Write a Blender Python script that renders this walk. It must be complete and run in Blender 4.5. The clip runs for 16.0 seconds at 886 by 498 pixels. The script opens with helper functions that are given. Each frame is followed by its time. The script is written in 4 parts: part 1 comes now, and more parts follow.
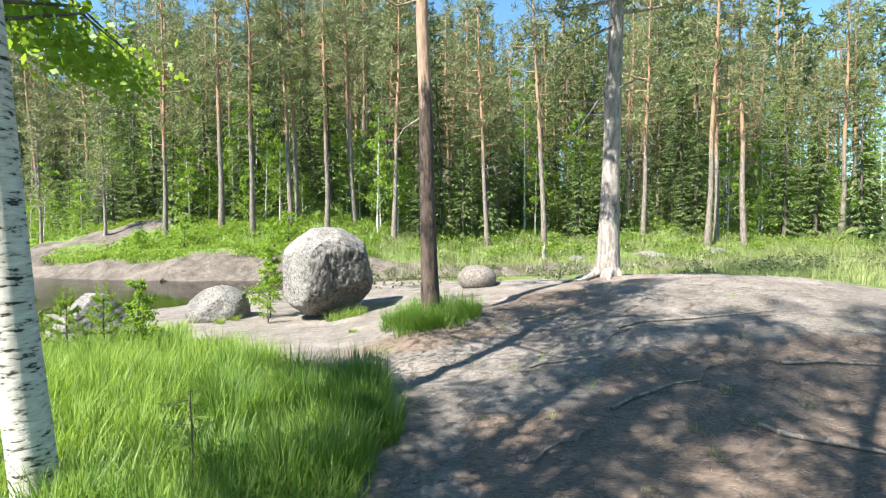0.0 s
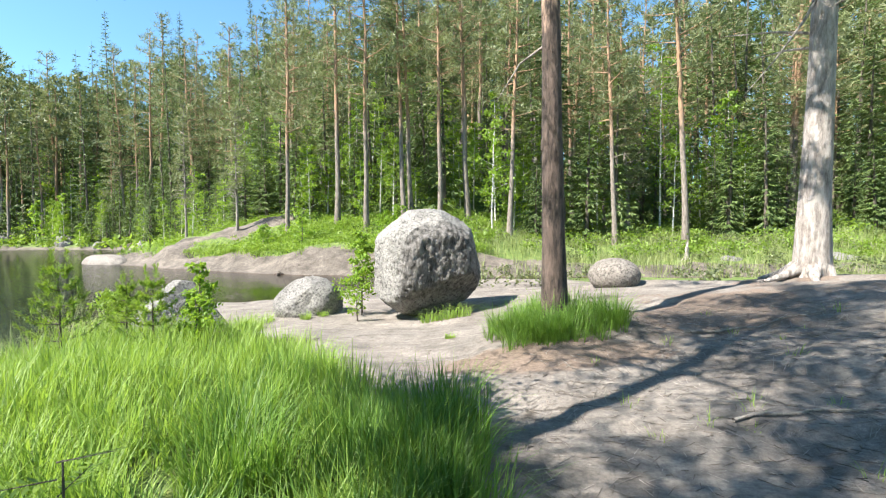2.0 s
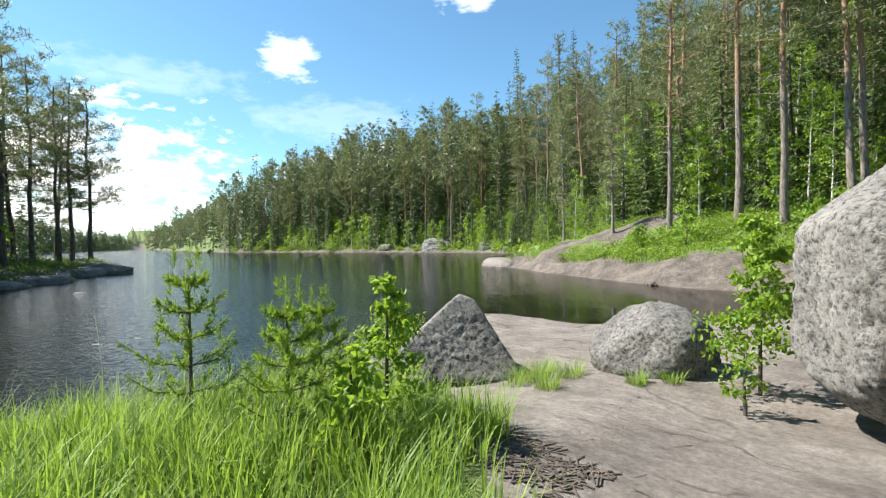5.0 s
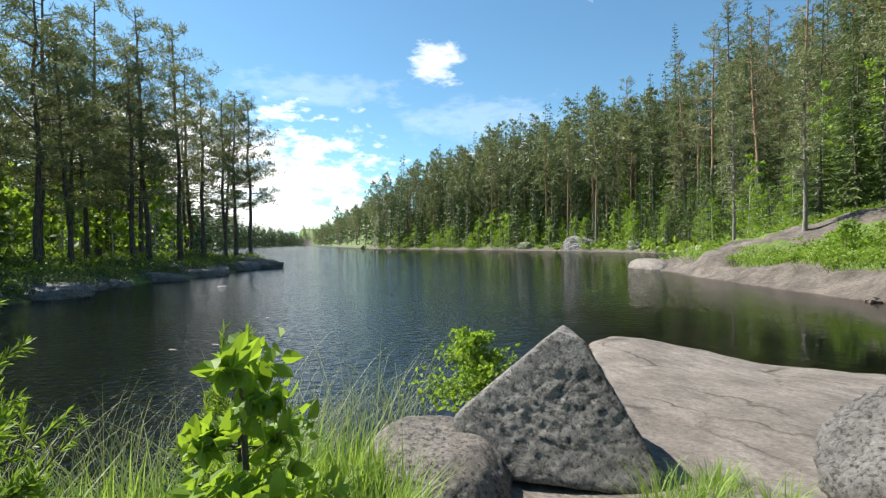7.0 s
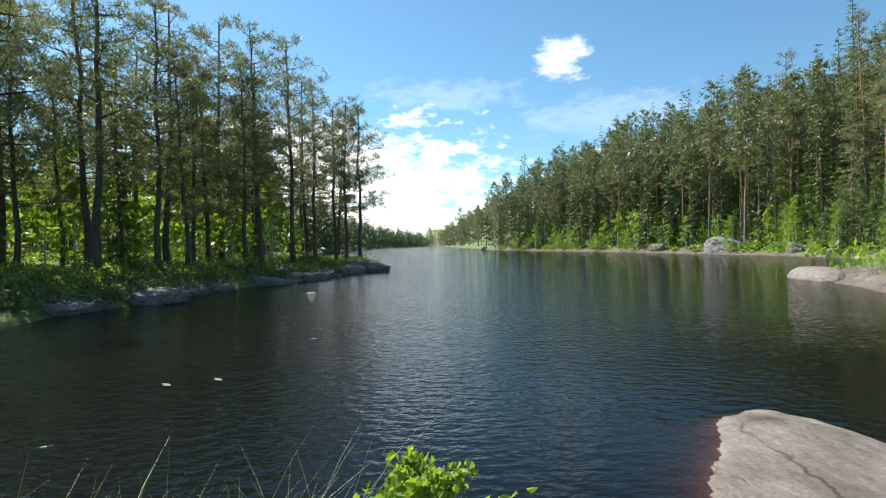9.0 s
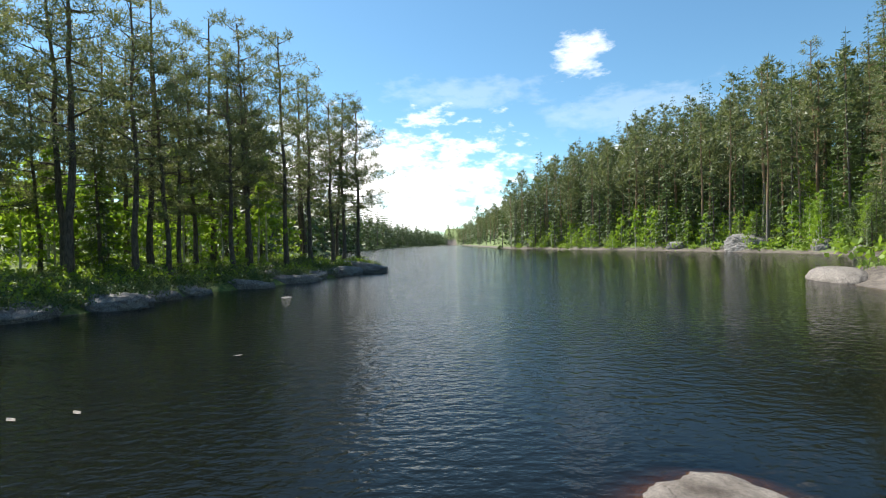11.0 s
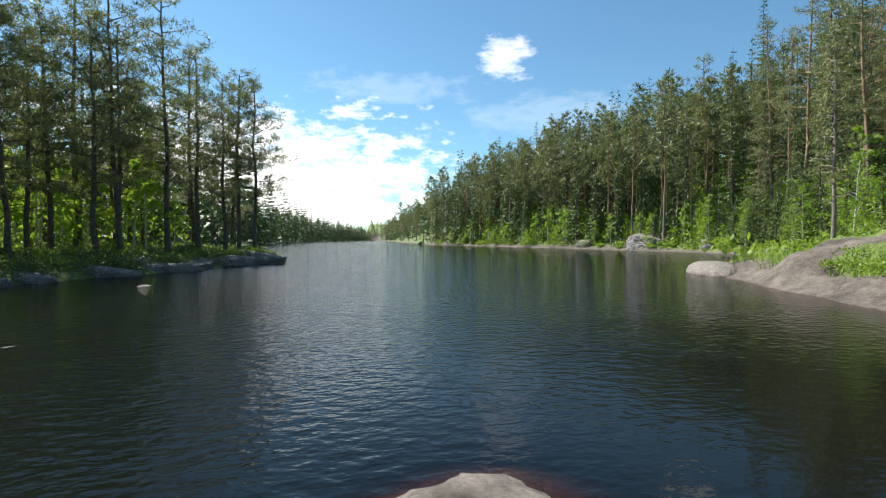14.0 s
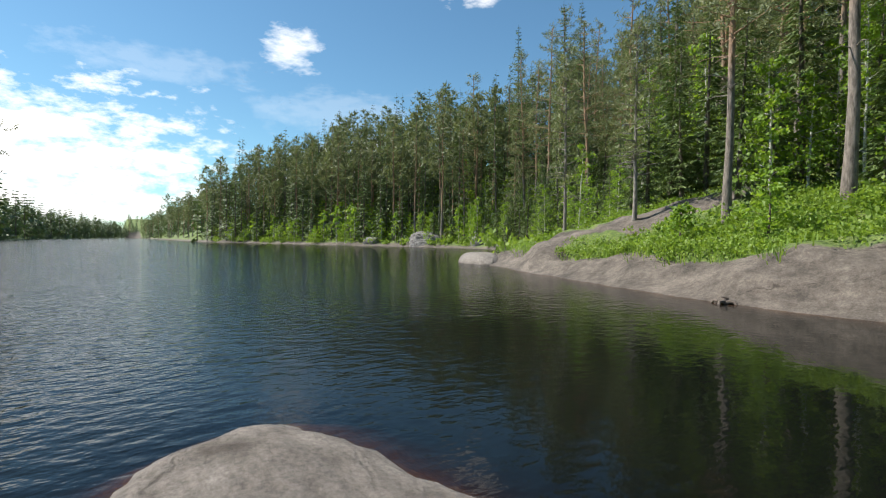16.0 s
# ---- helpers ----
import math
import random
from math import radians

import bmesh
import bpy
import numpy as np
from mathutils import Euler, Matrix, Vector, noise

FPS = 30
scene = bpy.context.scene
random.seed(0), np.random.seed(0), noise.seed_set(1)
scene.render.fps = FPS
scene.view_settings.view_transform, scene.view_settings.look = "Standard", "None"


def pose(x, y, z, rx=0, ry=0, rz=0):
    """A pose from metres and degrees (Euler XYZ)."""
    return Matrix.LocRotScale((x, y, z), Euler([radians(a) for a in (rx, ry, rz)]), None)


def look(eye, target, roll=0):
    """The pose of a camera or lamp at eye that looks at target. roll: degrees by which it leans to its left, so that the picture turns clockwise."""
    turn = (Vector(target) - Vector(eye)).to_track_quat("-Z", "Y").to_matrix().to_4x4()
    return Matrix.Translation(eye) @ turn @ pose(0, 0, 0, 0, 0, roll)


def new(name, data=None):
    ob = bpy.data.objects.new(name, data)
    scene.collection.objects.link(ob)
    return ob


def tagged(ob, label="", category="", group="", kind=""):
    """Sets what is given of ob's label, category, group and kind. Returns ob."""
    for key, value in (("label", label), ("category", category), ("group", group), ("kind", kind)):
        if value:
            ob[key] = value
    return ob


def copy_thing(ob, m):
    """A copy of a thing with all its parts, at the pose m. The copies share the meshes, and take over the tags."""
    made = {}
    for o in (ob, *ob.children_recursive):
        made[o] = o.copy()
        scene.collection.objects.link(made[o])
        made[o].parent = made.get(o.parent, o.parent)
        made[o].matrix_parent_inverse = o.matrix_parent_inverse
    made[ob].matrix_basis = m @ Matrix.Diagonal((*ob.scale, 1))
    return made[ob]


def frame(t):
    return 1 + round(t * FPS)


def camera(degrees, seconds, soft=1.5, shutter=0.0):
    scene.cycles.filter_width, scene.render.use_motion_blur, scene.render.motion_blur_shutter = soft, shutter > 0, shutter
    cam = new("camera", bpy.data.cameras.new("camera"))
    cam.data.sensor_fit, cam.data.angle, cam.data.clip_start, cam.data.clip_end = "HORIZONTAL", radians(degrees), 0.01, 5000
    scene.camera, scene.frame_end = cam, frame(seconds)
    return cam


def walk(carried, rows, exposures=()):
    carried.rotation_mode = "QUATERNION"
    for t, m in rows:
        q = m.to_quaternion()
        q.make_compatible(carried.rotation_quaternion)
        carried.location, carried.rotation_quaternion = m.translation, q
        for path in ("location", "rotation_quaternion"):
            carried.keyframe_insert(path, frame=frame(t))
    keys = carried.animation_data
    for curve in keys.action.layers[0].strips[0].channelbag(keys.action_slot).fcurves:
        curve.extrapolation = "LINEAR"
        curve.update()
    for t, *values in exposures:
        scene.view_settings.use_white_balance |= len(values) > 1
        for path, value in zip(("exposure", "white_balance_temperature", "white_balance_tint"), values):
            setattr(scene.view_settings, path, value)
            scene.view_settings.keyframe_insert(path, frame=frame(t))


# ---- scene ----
cam = camera(84.2, 16.0, soft=1.2)
PATH = [
    (0, (-0.139, -0.436, 1.682), (-0.087, 1.562, 1.605), -0.7),
    (0.5, (-0.116, 0.094, 1.602), (-0.068, 2.092, 1.524), -0.7),
    (1, (-0.178, 0.534, 1.596), (-0.285, 2.53, 1.519), -0.6),
    (1.5, (-0.167, 1.091, 1.511), (-0.303, 3.085, 1.438), -0.4),
    (2, (-0.222, 1.531, 1.356), (-0.64, 3.486, 1.292), -0.5),
    (2.5, (-0.271, 2.238, 1.253), (-0.818, 4.161, 1.181), -0.8),
    (3, (-0.361, 3.064, 1.166), (-0.977, 4.966, 1.1), -0.6),
    (3.5, (-0.661, 3.727, 1.134), (-1.605, 5.488, 1.072), -0.8),
    (4, (-1.003, 4.341, 1.214), (-2.274, 5.885, 1.167), -0.7),
    (4.2, (-1.091, 4.555, 1.206), (-2.473, 6.0, 1.166), -0.8),
    (6.5, (-2.698, 6.366, 1.289), (-4.556, 7.106, 1.266), -0.7),
    (7, (-3.133, 6.796, 1.252), (-5.041, 7.395, 1.228), -0.6),
    (7.5, (-3.729, 7.151, 1.21), (-5.68, 7.587, 1.187), -0.6),
    (8, (-4.32, 7.543, 1.231), (-6.304, 7.797, 1.202), -0.7),
    (8.5, (-4.811, 7.954, 1.33), (-6.802, 8.137, 1.31), -0.7),
    (9, (-5.151, 8.37, 1.427), (-7.149, 8.476, 1.411), -0.6),
    (9.2, (-5.27, 8.526, 1.435), (-7.268, 8.612, 1.418), -0.6),
    (11.5, (-6.542, 10.179, 1.509), (-8.542, 10.196, 1.49), -1.2),
    (12, (-6.761, 10.464, 1.495), (-8.761, 10.47, 1.477), -1.4),
    (12.5, (-6.941, 10.69, 1.47), (-8.94, 10.702, 1.437), -0.5),
    (13, (-7.088, 10.908, 1.443), (-9.088, 10.91, 1.403), -0.1),
    (13.5, (-7.139, 11.115, 1.339), (-9.138, 11.123, 1.298), 0.2),
    (14, (-7.126, 11.26, 1.138), (-9.098, 11.593, 1.102), 0.2),
    (14.5, (-7.099, 11.349, 0.949), (-8.954, 12.094, 0.915), 0.1),
    (15, (-7.028, 11.327, 0.834), (-8.782, 12.288, 0.799), 0.3),
    (15.5, (-6.998, 11.297, 0.785), (-8.694, 12.356, 0.749), 0.5),
    (16, (-7.011, 11.3, 0.8), (-8.67, 12.416, 0.764), 0.5),
]
walk(cam, [(t, look(eye, target, roll)) for t, eye, target, roll in PATH],
     [(0, 1.75), (2, 1.78), (3, 1.92), (4, 1.6), (6.5, 1.0), (9, 0.97), (12, 0.95), (13.5, 0.9), (15, 0.74), (16, 0.7)])

# ---- light ----
SUN_YAW, SUN_UP = 133.0, 50.0
world = bpy.data.worlds.new("world")
scene.world = world
world.use_nodes = True
wn = world.node_tree.nodes
sky = wn.new("ShaderNodeTexSky")
sky.sky_type, sky.sun_disc = "NISHITA", False
sky.sun_elevation, sky.sun_rotation = radians(SUN_UP), radians(-SUN_YAW)
sky.air_density, sky.dust_density, sky.ozone_density = 1.0, 0.2, 1.0
wn["Background"].inputs["Strength"].default_value = 0.077
tone = wn.new("ShaderNodeMix")
tone.data_type, tone.blend_type = "RGBA", "MULTIPLY"
tone.inputs[0].default_value, tone.inputs[7].default_value = 1.0, (0.74, 1.05, 1.11, 1)
world.node_tree.links.new(sky.outputs["Color"], tone.inputs[6])
world.node_tree.links.new(tone.outputs[2], wn["Background"].inputs["Color"])
sun_data = bpy.data.lights.new("sun", "SUN")
sun_data.energy, sun_data.angle, sun_data.color = 5.0, radians(0.5), (1.0, 0.95, 0.86)
sun = new("sun", sun_data)
sun_from = Vector((-math.sin(radians(SUN_YAW)), math.cos(radians(SUN_YAW)), math.tan(radians(SUN_UP))))
sun.matrix_world = look(sun_from * 50, (0, 0, 0))


# ---- materials ----
def material(name):
    m = bpy.data.materials.new(name)
    m.use_nodes = True
    return m, m.node_tree.nodes, m.node_tree.links, m.node_tree.nodes["Principled BSDF"]


def noise_node(nodes, links, scale, detail=5, rough=0.6, vec=None, stretch=None):
    n = nodes.new("ShaderNodeTexNoise")
    n.inputs["Scale"].default_value, n.inputs["Detail"].default_value, n.inputs["Roughness"].default_value = scale, detail, rough
    if vec is None:
        vec = nodes.new("ShaderNodeTexCoord").outputs["Object"]
    if stretch:
        mp = nodes.new("ShaderNodeMapping")
        mp.inputs["Scale"].default_value = stretch
        links.new(vec, mp.inputs["Vector"])
        vec = mp.outputs["Vector"]
    links.new(vec, n.inputs["Vector"])
    return n.outputs["Fac"]


def ramp(nodes, links, fac, stops):
    r = nodes.new("ShaderNodeValToRGB")
    el = r.color_ramp.elements
    while len(el) < len(stops):
        el.new(0.5)
    for e, (p, c) in zip(el, stops):
        e.position, e.color = p, (*c, 1) if len(c) == 3 else c
    links.new(fac, r.inputs["Fac"])
    return r.outputs["Color"]


def mix(nodes, links, fac, a, b, blend="MIX"):
    m = nodes.new("ShaderNodeMix")
    m.data_type, m.blend_type = "RGBA", blend
    for sock, v in ((m.inputs[0], fac), (m.inputs[6], a), (m.inputs[7], b)):
        if isinstance(v, (int, float)):
            sock.default_value = v
        elif isinstance(v, tuple):
            sock.default_value = (*v, 1)
        else:
            links.new(v, sock)
    return m.outputs[2]


def maths(nodes, links, op, a, b=0.0):
    m = nodes.new("ShaderNodeMath")
    m.operation = op
    for sock, v in ((m.inputs[0], a), (m.inputs[1], b)):
        if isinstance(v, (int, float)):
            sock.default_value = v
        else:
            links.new(v, sock)
    return m.outputs[0]


def bump(nodes, links, height, strength, distance, bsdf, normal=None):
    b = nodes.new("ShaderNodeBump")
    b.inputs["Strength"].default_value, b.inputs["Distance"].default_value = strength, distance
    links.new(height, b.inputs["Height"])
    if normal is not None:
        links.new(normal, b.inputs["Normal"])
    links.new(b.outputs["Normal"], bsdf.inputs["Normal"])
    return b.outputs["Normal"]


def granite_colour(nodes, links, low, mid, high, lichen=(0.42, 0.42, 0.36)):
    big = noise_node(nodes, links, 1.3, 6, 0.65)
    fine = noise_node(nodes, links, 26, 6, 0.75)
    base = ramp(nodes, links, big, [(0.3, low), (0.5, mid), (0.72, high)])
    spots = ramp(nodes, links, noise_node(nodes, links, 17, 9, 0.8), [(0.52, (0, 0, 0)), (0.62, (1, 1, 1))])
    base = mix(nodes, links, maths(nodes, links, "MULTIPLY", spots, 0.4), base, lichen)
    grain = ramp(nodes, links, fine, [(0.3, (0.55, 0.55, 0.55)), (0.6, (1.12, 1.1, 1.08))])
    return mix(nodes, links, 1.0, base, grain, "MULTIPLY"), big, fine


def rock_material(name, low, mid, high, relief=0.03, crust=False):
    m, nodes, links, bsdf = material(name)
    col, big, fine = granite_colour(nodes, links, low, mid, high)
    mid_n = noise_node(nodes, links, 26, 9, 0.75)
    pits = ramp(nodes, links, mid_n, [(0.38, (0.28, 0.27, 0.26)), (0.5, (1.05, 1.05, 1.05))])
    col = mix(nodes, links, 1.0, col, pits, "MULTIPLY")
    if crust:
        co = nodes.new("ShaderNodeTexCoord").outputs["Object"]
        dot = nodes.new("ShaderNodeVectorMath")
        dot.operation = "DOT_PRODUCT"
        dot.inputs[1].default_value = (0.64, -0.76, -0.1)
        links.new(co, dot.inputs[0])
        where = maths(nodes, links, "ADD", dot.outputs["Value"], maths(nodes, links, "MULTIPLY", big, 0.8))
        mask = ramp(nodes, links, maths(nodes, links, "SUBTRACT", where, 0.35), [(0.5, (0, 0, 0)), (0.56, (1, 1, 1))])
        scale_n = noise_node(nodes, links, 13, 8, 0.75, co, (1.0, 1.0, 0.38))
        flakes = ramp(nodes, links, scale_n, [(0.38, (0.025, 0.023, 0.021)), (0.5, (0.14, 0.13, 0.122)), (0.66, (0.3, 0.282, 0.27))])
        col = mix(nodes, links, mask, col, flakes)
        mid_n = maths(nodes, links, "ADD", mid_n, maths(nodes, links, "MULTIPLY", maths(nodes, links, "MULTIPLY", mask, scale_n), 3.5))
    links.new(col, bsdf.inputs["Base Color"])
    bsdf.inputs["Roughness"].default_value = 0.9
    b1 = bump(nodes, links, mid_n, 0.8, relief, bsdf)
    bump(nodes, links, fine, 0.7, 0.005, bsdf, b1)
    return m


ROCK = rock_material("granite_boulder", (0.1, 0.095, 0.09), (0.21, 0.202, 0.195), (0.31, 0.3, 0.285), 0.035)
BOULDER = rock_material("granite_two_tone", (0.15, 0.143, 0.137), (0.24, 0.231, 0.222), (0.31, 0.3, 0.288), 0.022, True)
ROCK_WARM = rock_material("granite_shore", (0.12, 0.105, 0.094), (0.2, 0.178, 0.16), (0.27, 0.243, 0.222))


def ground_material():
    m, nodes, links, bsdf = material("ground_cover")
    at = nodes.new("ShaderNodeAttribute")
    at.attribute_name = "cover"
    sep = nodes.new("ShaderNodeSeparateColor")
    links.new(at.outputs["Color"], sep.inputs["Color"])
    rock, big, fine = granite_colour(nodes, links, (0.135, 0.12, 0.109), (0.235, 0.212, 0.193), (0.315, 0.288, 0.264), (0.185, 0.175, 0.155))
    streak = noise_node(nodes, links, 2.2, 6, 0.7, stretch=(0.5, 3.0, 1.0))
    rock = mix(nodes, links, maths(nodes, links, "MULTIPLY", ramp(nodes, links, streak, [(0.5, (0, 0, 0)), (0.68, (1, 1, 1))]), 0.5), rock, (0.1, 0.09, 0.083))
    rock = mix(nodes, links, sep.outputs["Red"], rock, mix(nodes, links, 1.0, rock, (0.7, 0.69, 0.67), "MULTIPLY"))
    stain = ramp(nodes, links, noise_node(nodes, links, 1.1, 10, 0.8), [(0.36, (0.4, 0.39, 0.37)), (0.6, (1.15, 1.12, 1.1))])
    rock = mix(nodes, links, sep.outputs["Red"], rock, mix(nodes, links, 1.0, rock, stain, "MULTIPLY"))
    fine_streak = noise_node(nodes, links, 7, 8, 0.75, stretch=(0.7, 1.5, 1.0))
    rock = mix(nodes, links, 0.6, rock, mix(nodes, links, 1.0, rock, ramp(nodes, links, fine_streak, [(0.35, (0.55, 0.5, 0.46)), (0.6, (1.1, 1.08, 1.05))]), "MULTIPLY"))
    warp = nodes.new("ShaderNodeVectorMath")
    warp.operation = "MULTIPLY_ADD"
    wob = nodes.new("ShaderNodeTexNoise")
    wob.inputs["Scale"].default_value, wob.inputs["Detail"].default_value = 2.5, 5
    here = nodes.new("ShaderNodeTexCoord").outputs["Object"]
    links.new(here, wob.inputs["Vector"])
    links.new(wob.outputs["Color"], warp.inputs[0])
    warp.inputs[1].default_value = (0.5, 0.5, 0.0)
    links.new(here, warp.inputs[2])
    lay = nodes.new("ShaderNodeMapping")
    lay.inputs["Rotation"].default_value, lay.inputs["Scale"].default_value = (0, 0, 0.35), (0.28, 1.0, 0.2)
    links.new(warp.outputs[0], lay.inputs["Vector"])
    cell = nodes.new("ShaderNodeTexVoronoi")
    cell.feature = "DISTANCE_TO_EDGE"
    cell.inputs["Scale"].default_value = 1.1
    links.new(lay.outputs[0], cell.inputs["Vector"])
    crack = ramp(nodes, links, cell.outputs["Distance"], [(0.004, (0.28, 0.25, 0.22)), (0.022, (1, 1, 1))])
    worn = ramp(nodes, links, noise_node(nodes, links, 0.9, 4), [(0.45, (0, 0, 0)), (0.6, (0.85, 0.85, 0.85))])
    rock = mix(nodes, links, worn, rock, mix(nodes, links, 1.0, rock, crack, "MULTIPLY"))
    litter_n = noise_node(nodes, links, 24, 8, 0.85, stretch=(0.8, 2.2, 1.0))
    litter = ramp(nodes, links, litter_n, [(0.3, (0.03, 0.022, 0.016)), (0.5, (0.11, 0.077, 0.055)), (0.66, (0.36, 0.27, 0.2))])
    litter = mix(nodes, links, ramp(nodes, links, noise_node(nodes, links, 1.8, 5), [(0.4, (0, 0, 0)), (0.65, (1, 1, 1))]), litter, (0.2, 0.15, 0.118), "MIX")
    litter = mix(nodes, links, 0.55, litter, ramp(nodes, links, litter_n, [(0.32, (0.03, 0.021, 0.017)), (0.65, (0.34, 0.25, 0.19))]))
    green = ramp(nodes, links, noise_node(nodes, links, 6, 6, 0.75), [(0.3, (0.035, 0.06, 0.015)), (0.5, (0.1, 0.15, 0.03)), (0.7, (0.2, 0.22, 0.06))])
    jag = noise_node(nodes, links, 1.6, 8, 0.75)
    def cut(channel):
        v = maths(nodes, links, "ADD", channel, maths(nodes, links, "MULTIPLY", maths(nodes, links, "SUBTRACT", jag, 0.5), 1.3))
        return ramp(nodes, links, v, [(0.42, (0, 0, 0)), (0.58, (1, 1, 1))])
    col = mix(nodes, links, cut(sep.outputs["Green"]), rock, litter)
    col = mix(nodes, links, cut(sep.outputs["Blue"]), col, green)
    links.new(col, bsdf.inputs["Base Color"])
    bsdf.inputs["Roughness"].default_value = 0.92
    b1 = bump(nodes, links, maths(nodes, links, "ADD", noise_node(nodes, links, 5, 8, 0.7), maths(nodes, links, "ADD", fine_streak, maths(nodes, links, "MULTIPLY", crack, 0.3))), 0.9, 0.04, bsdf)
    bump(nodes, links, litter_n, 0.7, 0.012, bsdf, b1)
    return m


GROUND = ground_material()


def water_material():
    m, nodes, links, bsdf = material("lake_water")
    nodes.remove(bsdf)
    out = nodes["Material Output"]
    at = nodes.new("ShaderNodeAttribute")
    at.attribute_name = "depth"
    deep = nodes.new("ShaderNodeBsdfDiffuse")
    deep.inputs["Color"].default_value = (0.004, 0.005, 0.004, 1)
    clear = nodes.new("ShaderNodeBsdfTransparent")
    clear.inputs["Color"].default_value = (0.6, 0.4, 0.24, 1)
    thick = maths(nodes, links, "SUBTRACT", 1.0, maths(nodes, links, "POWER", 0.002, at.outputs["Fac"]))
    body = nodes.new("ShaderNodeMixShader")
    links.new(thick, body.inputs[0])
    links.new(clear.outputs[0], body.inputs[1])
    links.new(deep.outputs[0], body.inputs[2])
    gloss = nodes.new("ShaderNodeBsdfGlossy")
    gloss.inputs["Roughness"].default_value = 0.03
    ripple = noise_node(nodes, links, 7.0, 3, 0.5, stretch=(1.0, 0.6, 1.0))
    small = noise_node(nodes, links, 17, 3, 0.5, stretch=(1.0, 0.6, 1.0))
    at_sea = nodes.new("ShaderNodeSeparateXYZ")
    links.new(nodes.new("ShaderNodeTexCoord").outputs["Object"], at_sea.inputs[0])
    gusts = noise_node(nodes, links, 0.1, 4, 0.6)
    open_water = maths(nodes, links, "ADD", maths(nodes, links, "MULTIPLY", maths(nodes, links, "ADD", at_sea.outputs["X"], maths(nodes, links, "MULTIPLY", at_sea.outputs["Y"], 0.6)), -0.045), maths(nodes, links, "MULTIPLY", gusts, 0.9))
    calm = ramp(nodes, links, open_water, [(0.35, (0.06, 0.06, 0.06)), (0.8, (1, 1, 1))])
    h = maths(nodes, links, "MULTIPLY", maths(nodes, links, "ADD", ripple, maths(nodes, links, "MULTIPLY", small, 0.2)), calm)
    b = nodes.new("ShaderNodeBump")
    b.inputs["Strength"].default_value, b.inputs["Distance"].default_value = 0.8, 0.042
    links.new(h, b.inputs["Height"])
    links.new(b.outputs["Normal"], gloss.inputs["Normal"])
    fres = nodes.new("ShaderNodeFresnel")
    fres.inputs["IOR"].default_value = 1.33
    links.new(b.outputs["Normal"], fres.inputs["Normal"])
    top = nodes.new("ShaderNodeMixShader")
    links.new(fres.outputs[0], top.inputs[0])
    links.new(body.outputs[0], top.inputs[1])
    links.new(gloss.outputs[0], top.inputs[2])
    links.new(top.outputs[0], out.inputs["Surface"])
    return m


WATER = water_material()


def leaf_material(name, dark, light, through_colour, share=0.35):
    m, nodes, links, bsdf = material(name)
    geo = nodes.new("ShaderNodeNewGeometry")
    info = nodes.new("ShaderNodeObjectInfo")
    f = maths(nodes, links, "ADD", maths(nodes, links, "MULTIPLY", geo.outputs["Random Per Island"], 0.65), maths(nodes, links, "MULTIPLY", info.outputs["Random"], 0.35))
    col = ramp(nodes, links, f, [(0.05, dark), (0.95, light)])
    links.new(col, bsdf.inputs["Base Color"])
    bsdf.inputs["Roughness"].default_value = 0.55
    tr = nodes.new("ShaderNodeBsdfTranslucent")
    links.new(mix(nodes, links, 0.6, col, through_colour), tr.inputs["Color"])
    ms = nodes.new("ShaderNodeMixShader")
    ms.inputs[0].default_value = share
    links.new(bsdf.outputs[0], ms.inputs[1])
    links.new(tr.outputs[0], ms.inputs[2])
    links.new(ms.outputs[0], nodes["Material Output"].inputs["Surface"])
    return m


PINE_NEEDLE = leaf_material("pine_needles", (0.075, 0.1, 0.045), (0.24, 0.265, 0.115), (0.3, 0.33, 0.09), 0.28)
SPRUCE_NEEDLE = leaf_material("spruce_needles", (0.035, 0.07, 0.02), (0.16, 0.22, 0.06), (0.18, 0.25, 0.04), 0.15)
BIRCH_LEAF = leaf_material("birch_leaves", (0.1, 0.18, 0.02), (0.24, 0.38, 0.045), (0.38, 0.54, 0.03), 0.5)
SHRUB_LEAF = leaf_material("shrub_leaves", (0.09, 0.16, 0.02), (0.24, 0.35, 0.05), (0.32, 0.46, 0.03), 0.45)
GRASS = leaf_material("grass_blades", (0.06, 0.13, 0.018), (0.3, 0.43, 0.085), (0.4, 0.56, 0.06), 0.45)
SEDGE = leaf_material("sedge_blades", (0.11, 0.15, 0.04), (0.34, 0.38, 0.15), (0.3, 0.36, 0.09), 0.3)
TUSSOCK = leaf_material("tussock_blades", (0.04, 0.1, 0.015), (0.21, 0.35, 0.055), (0.24, 0.42, 0.04), 0.4)


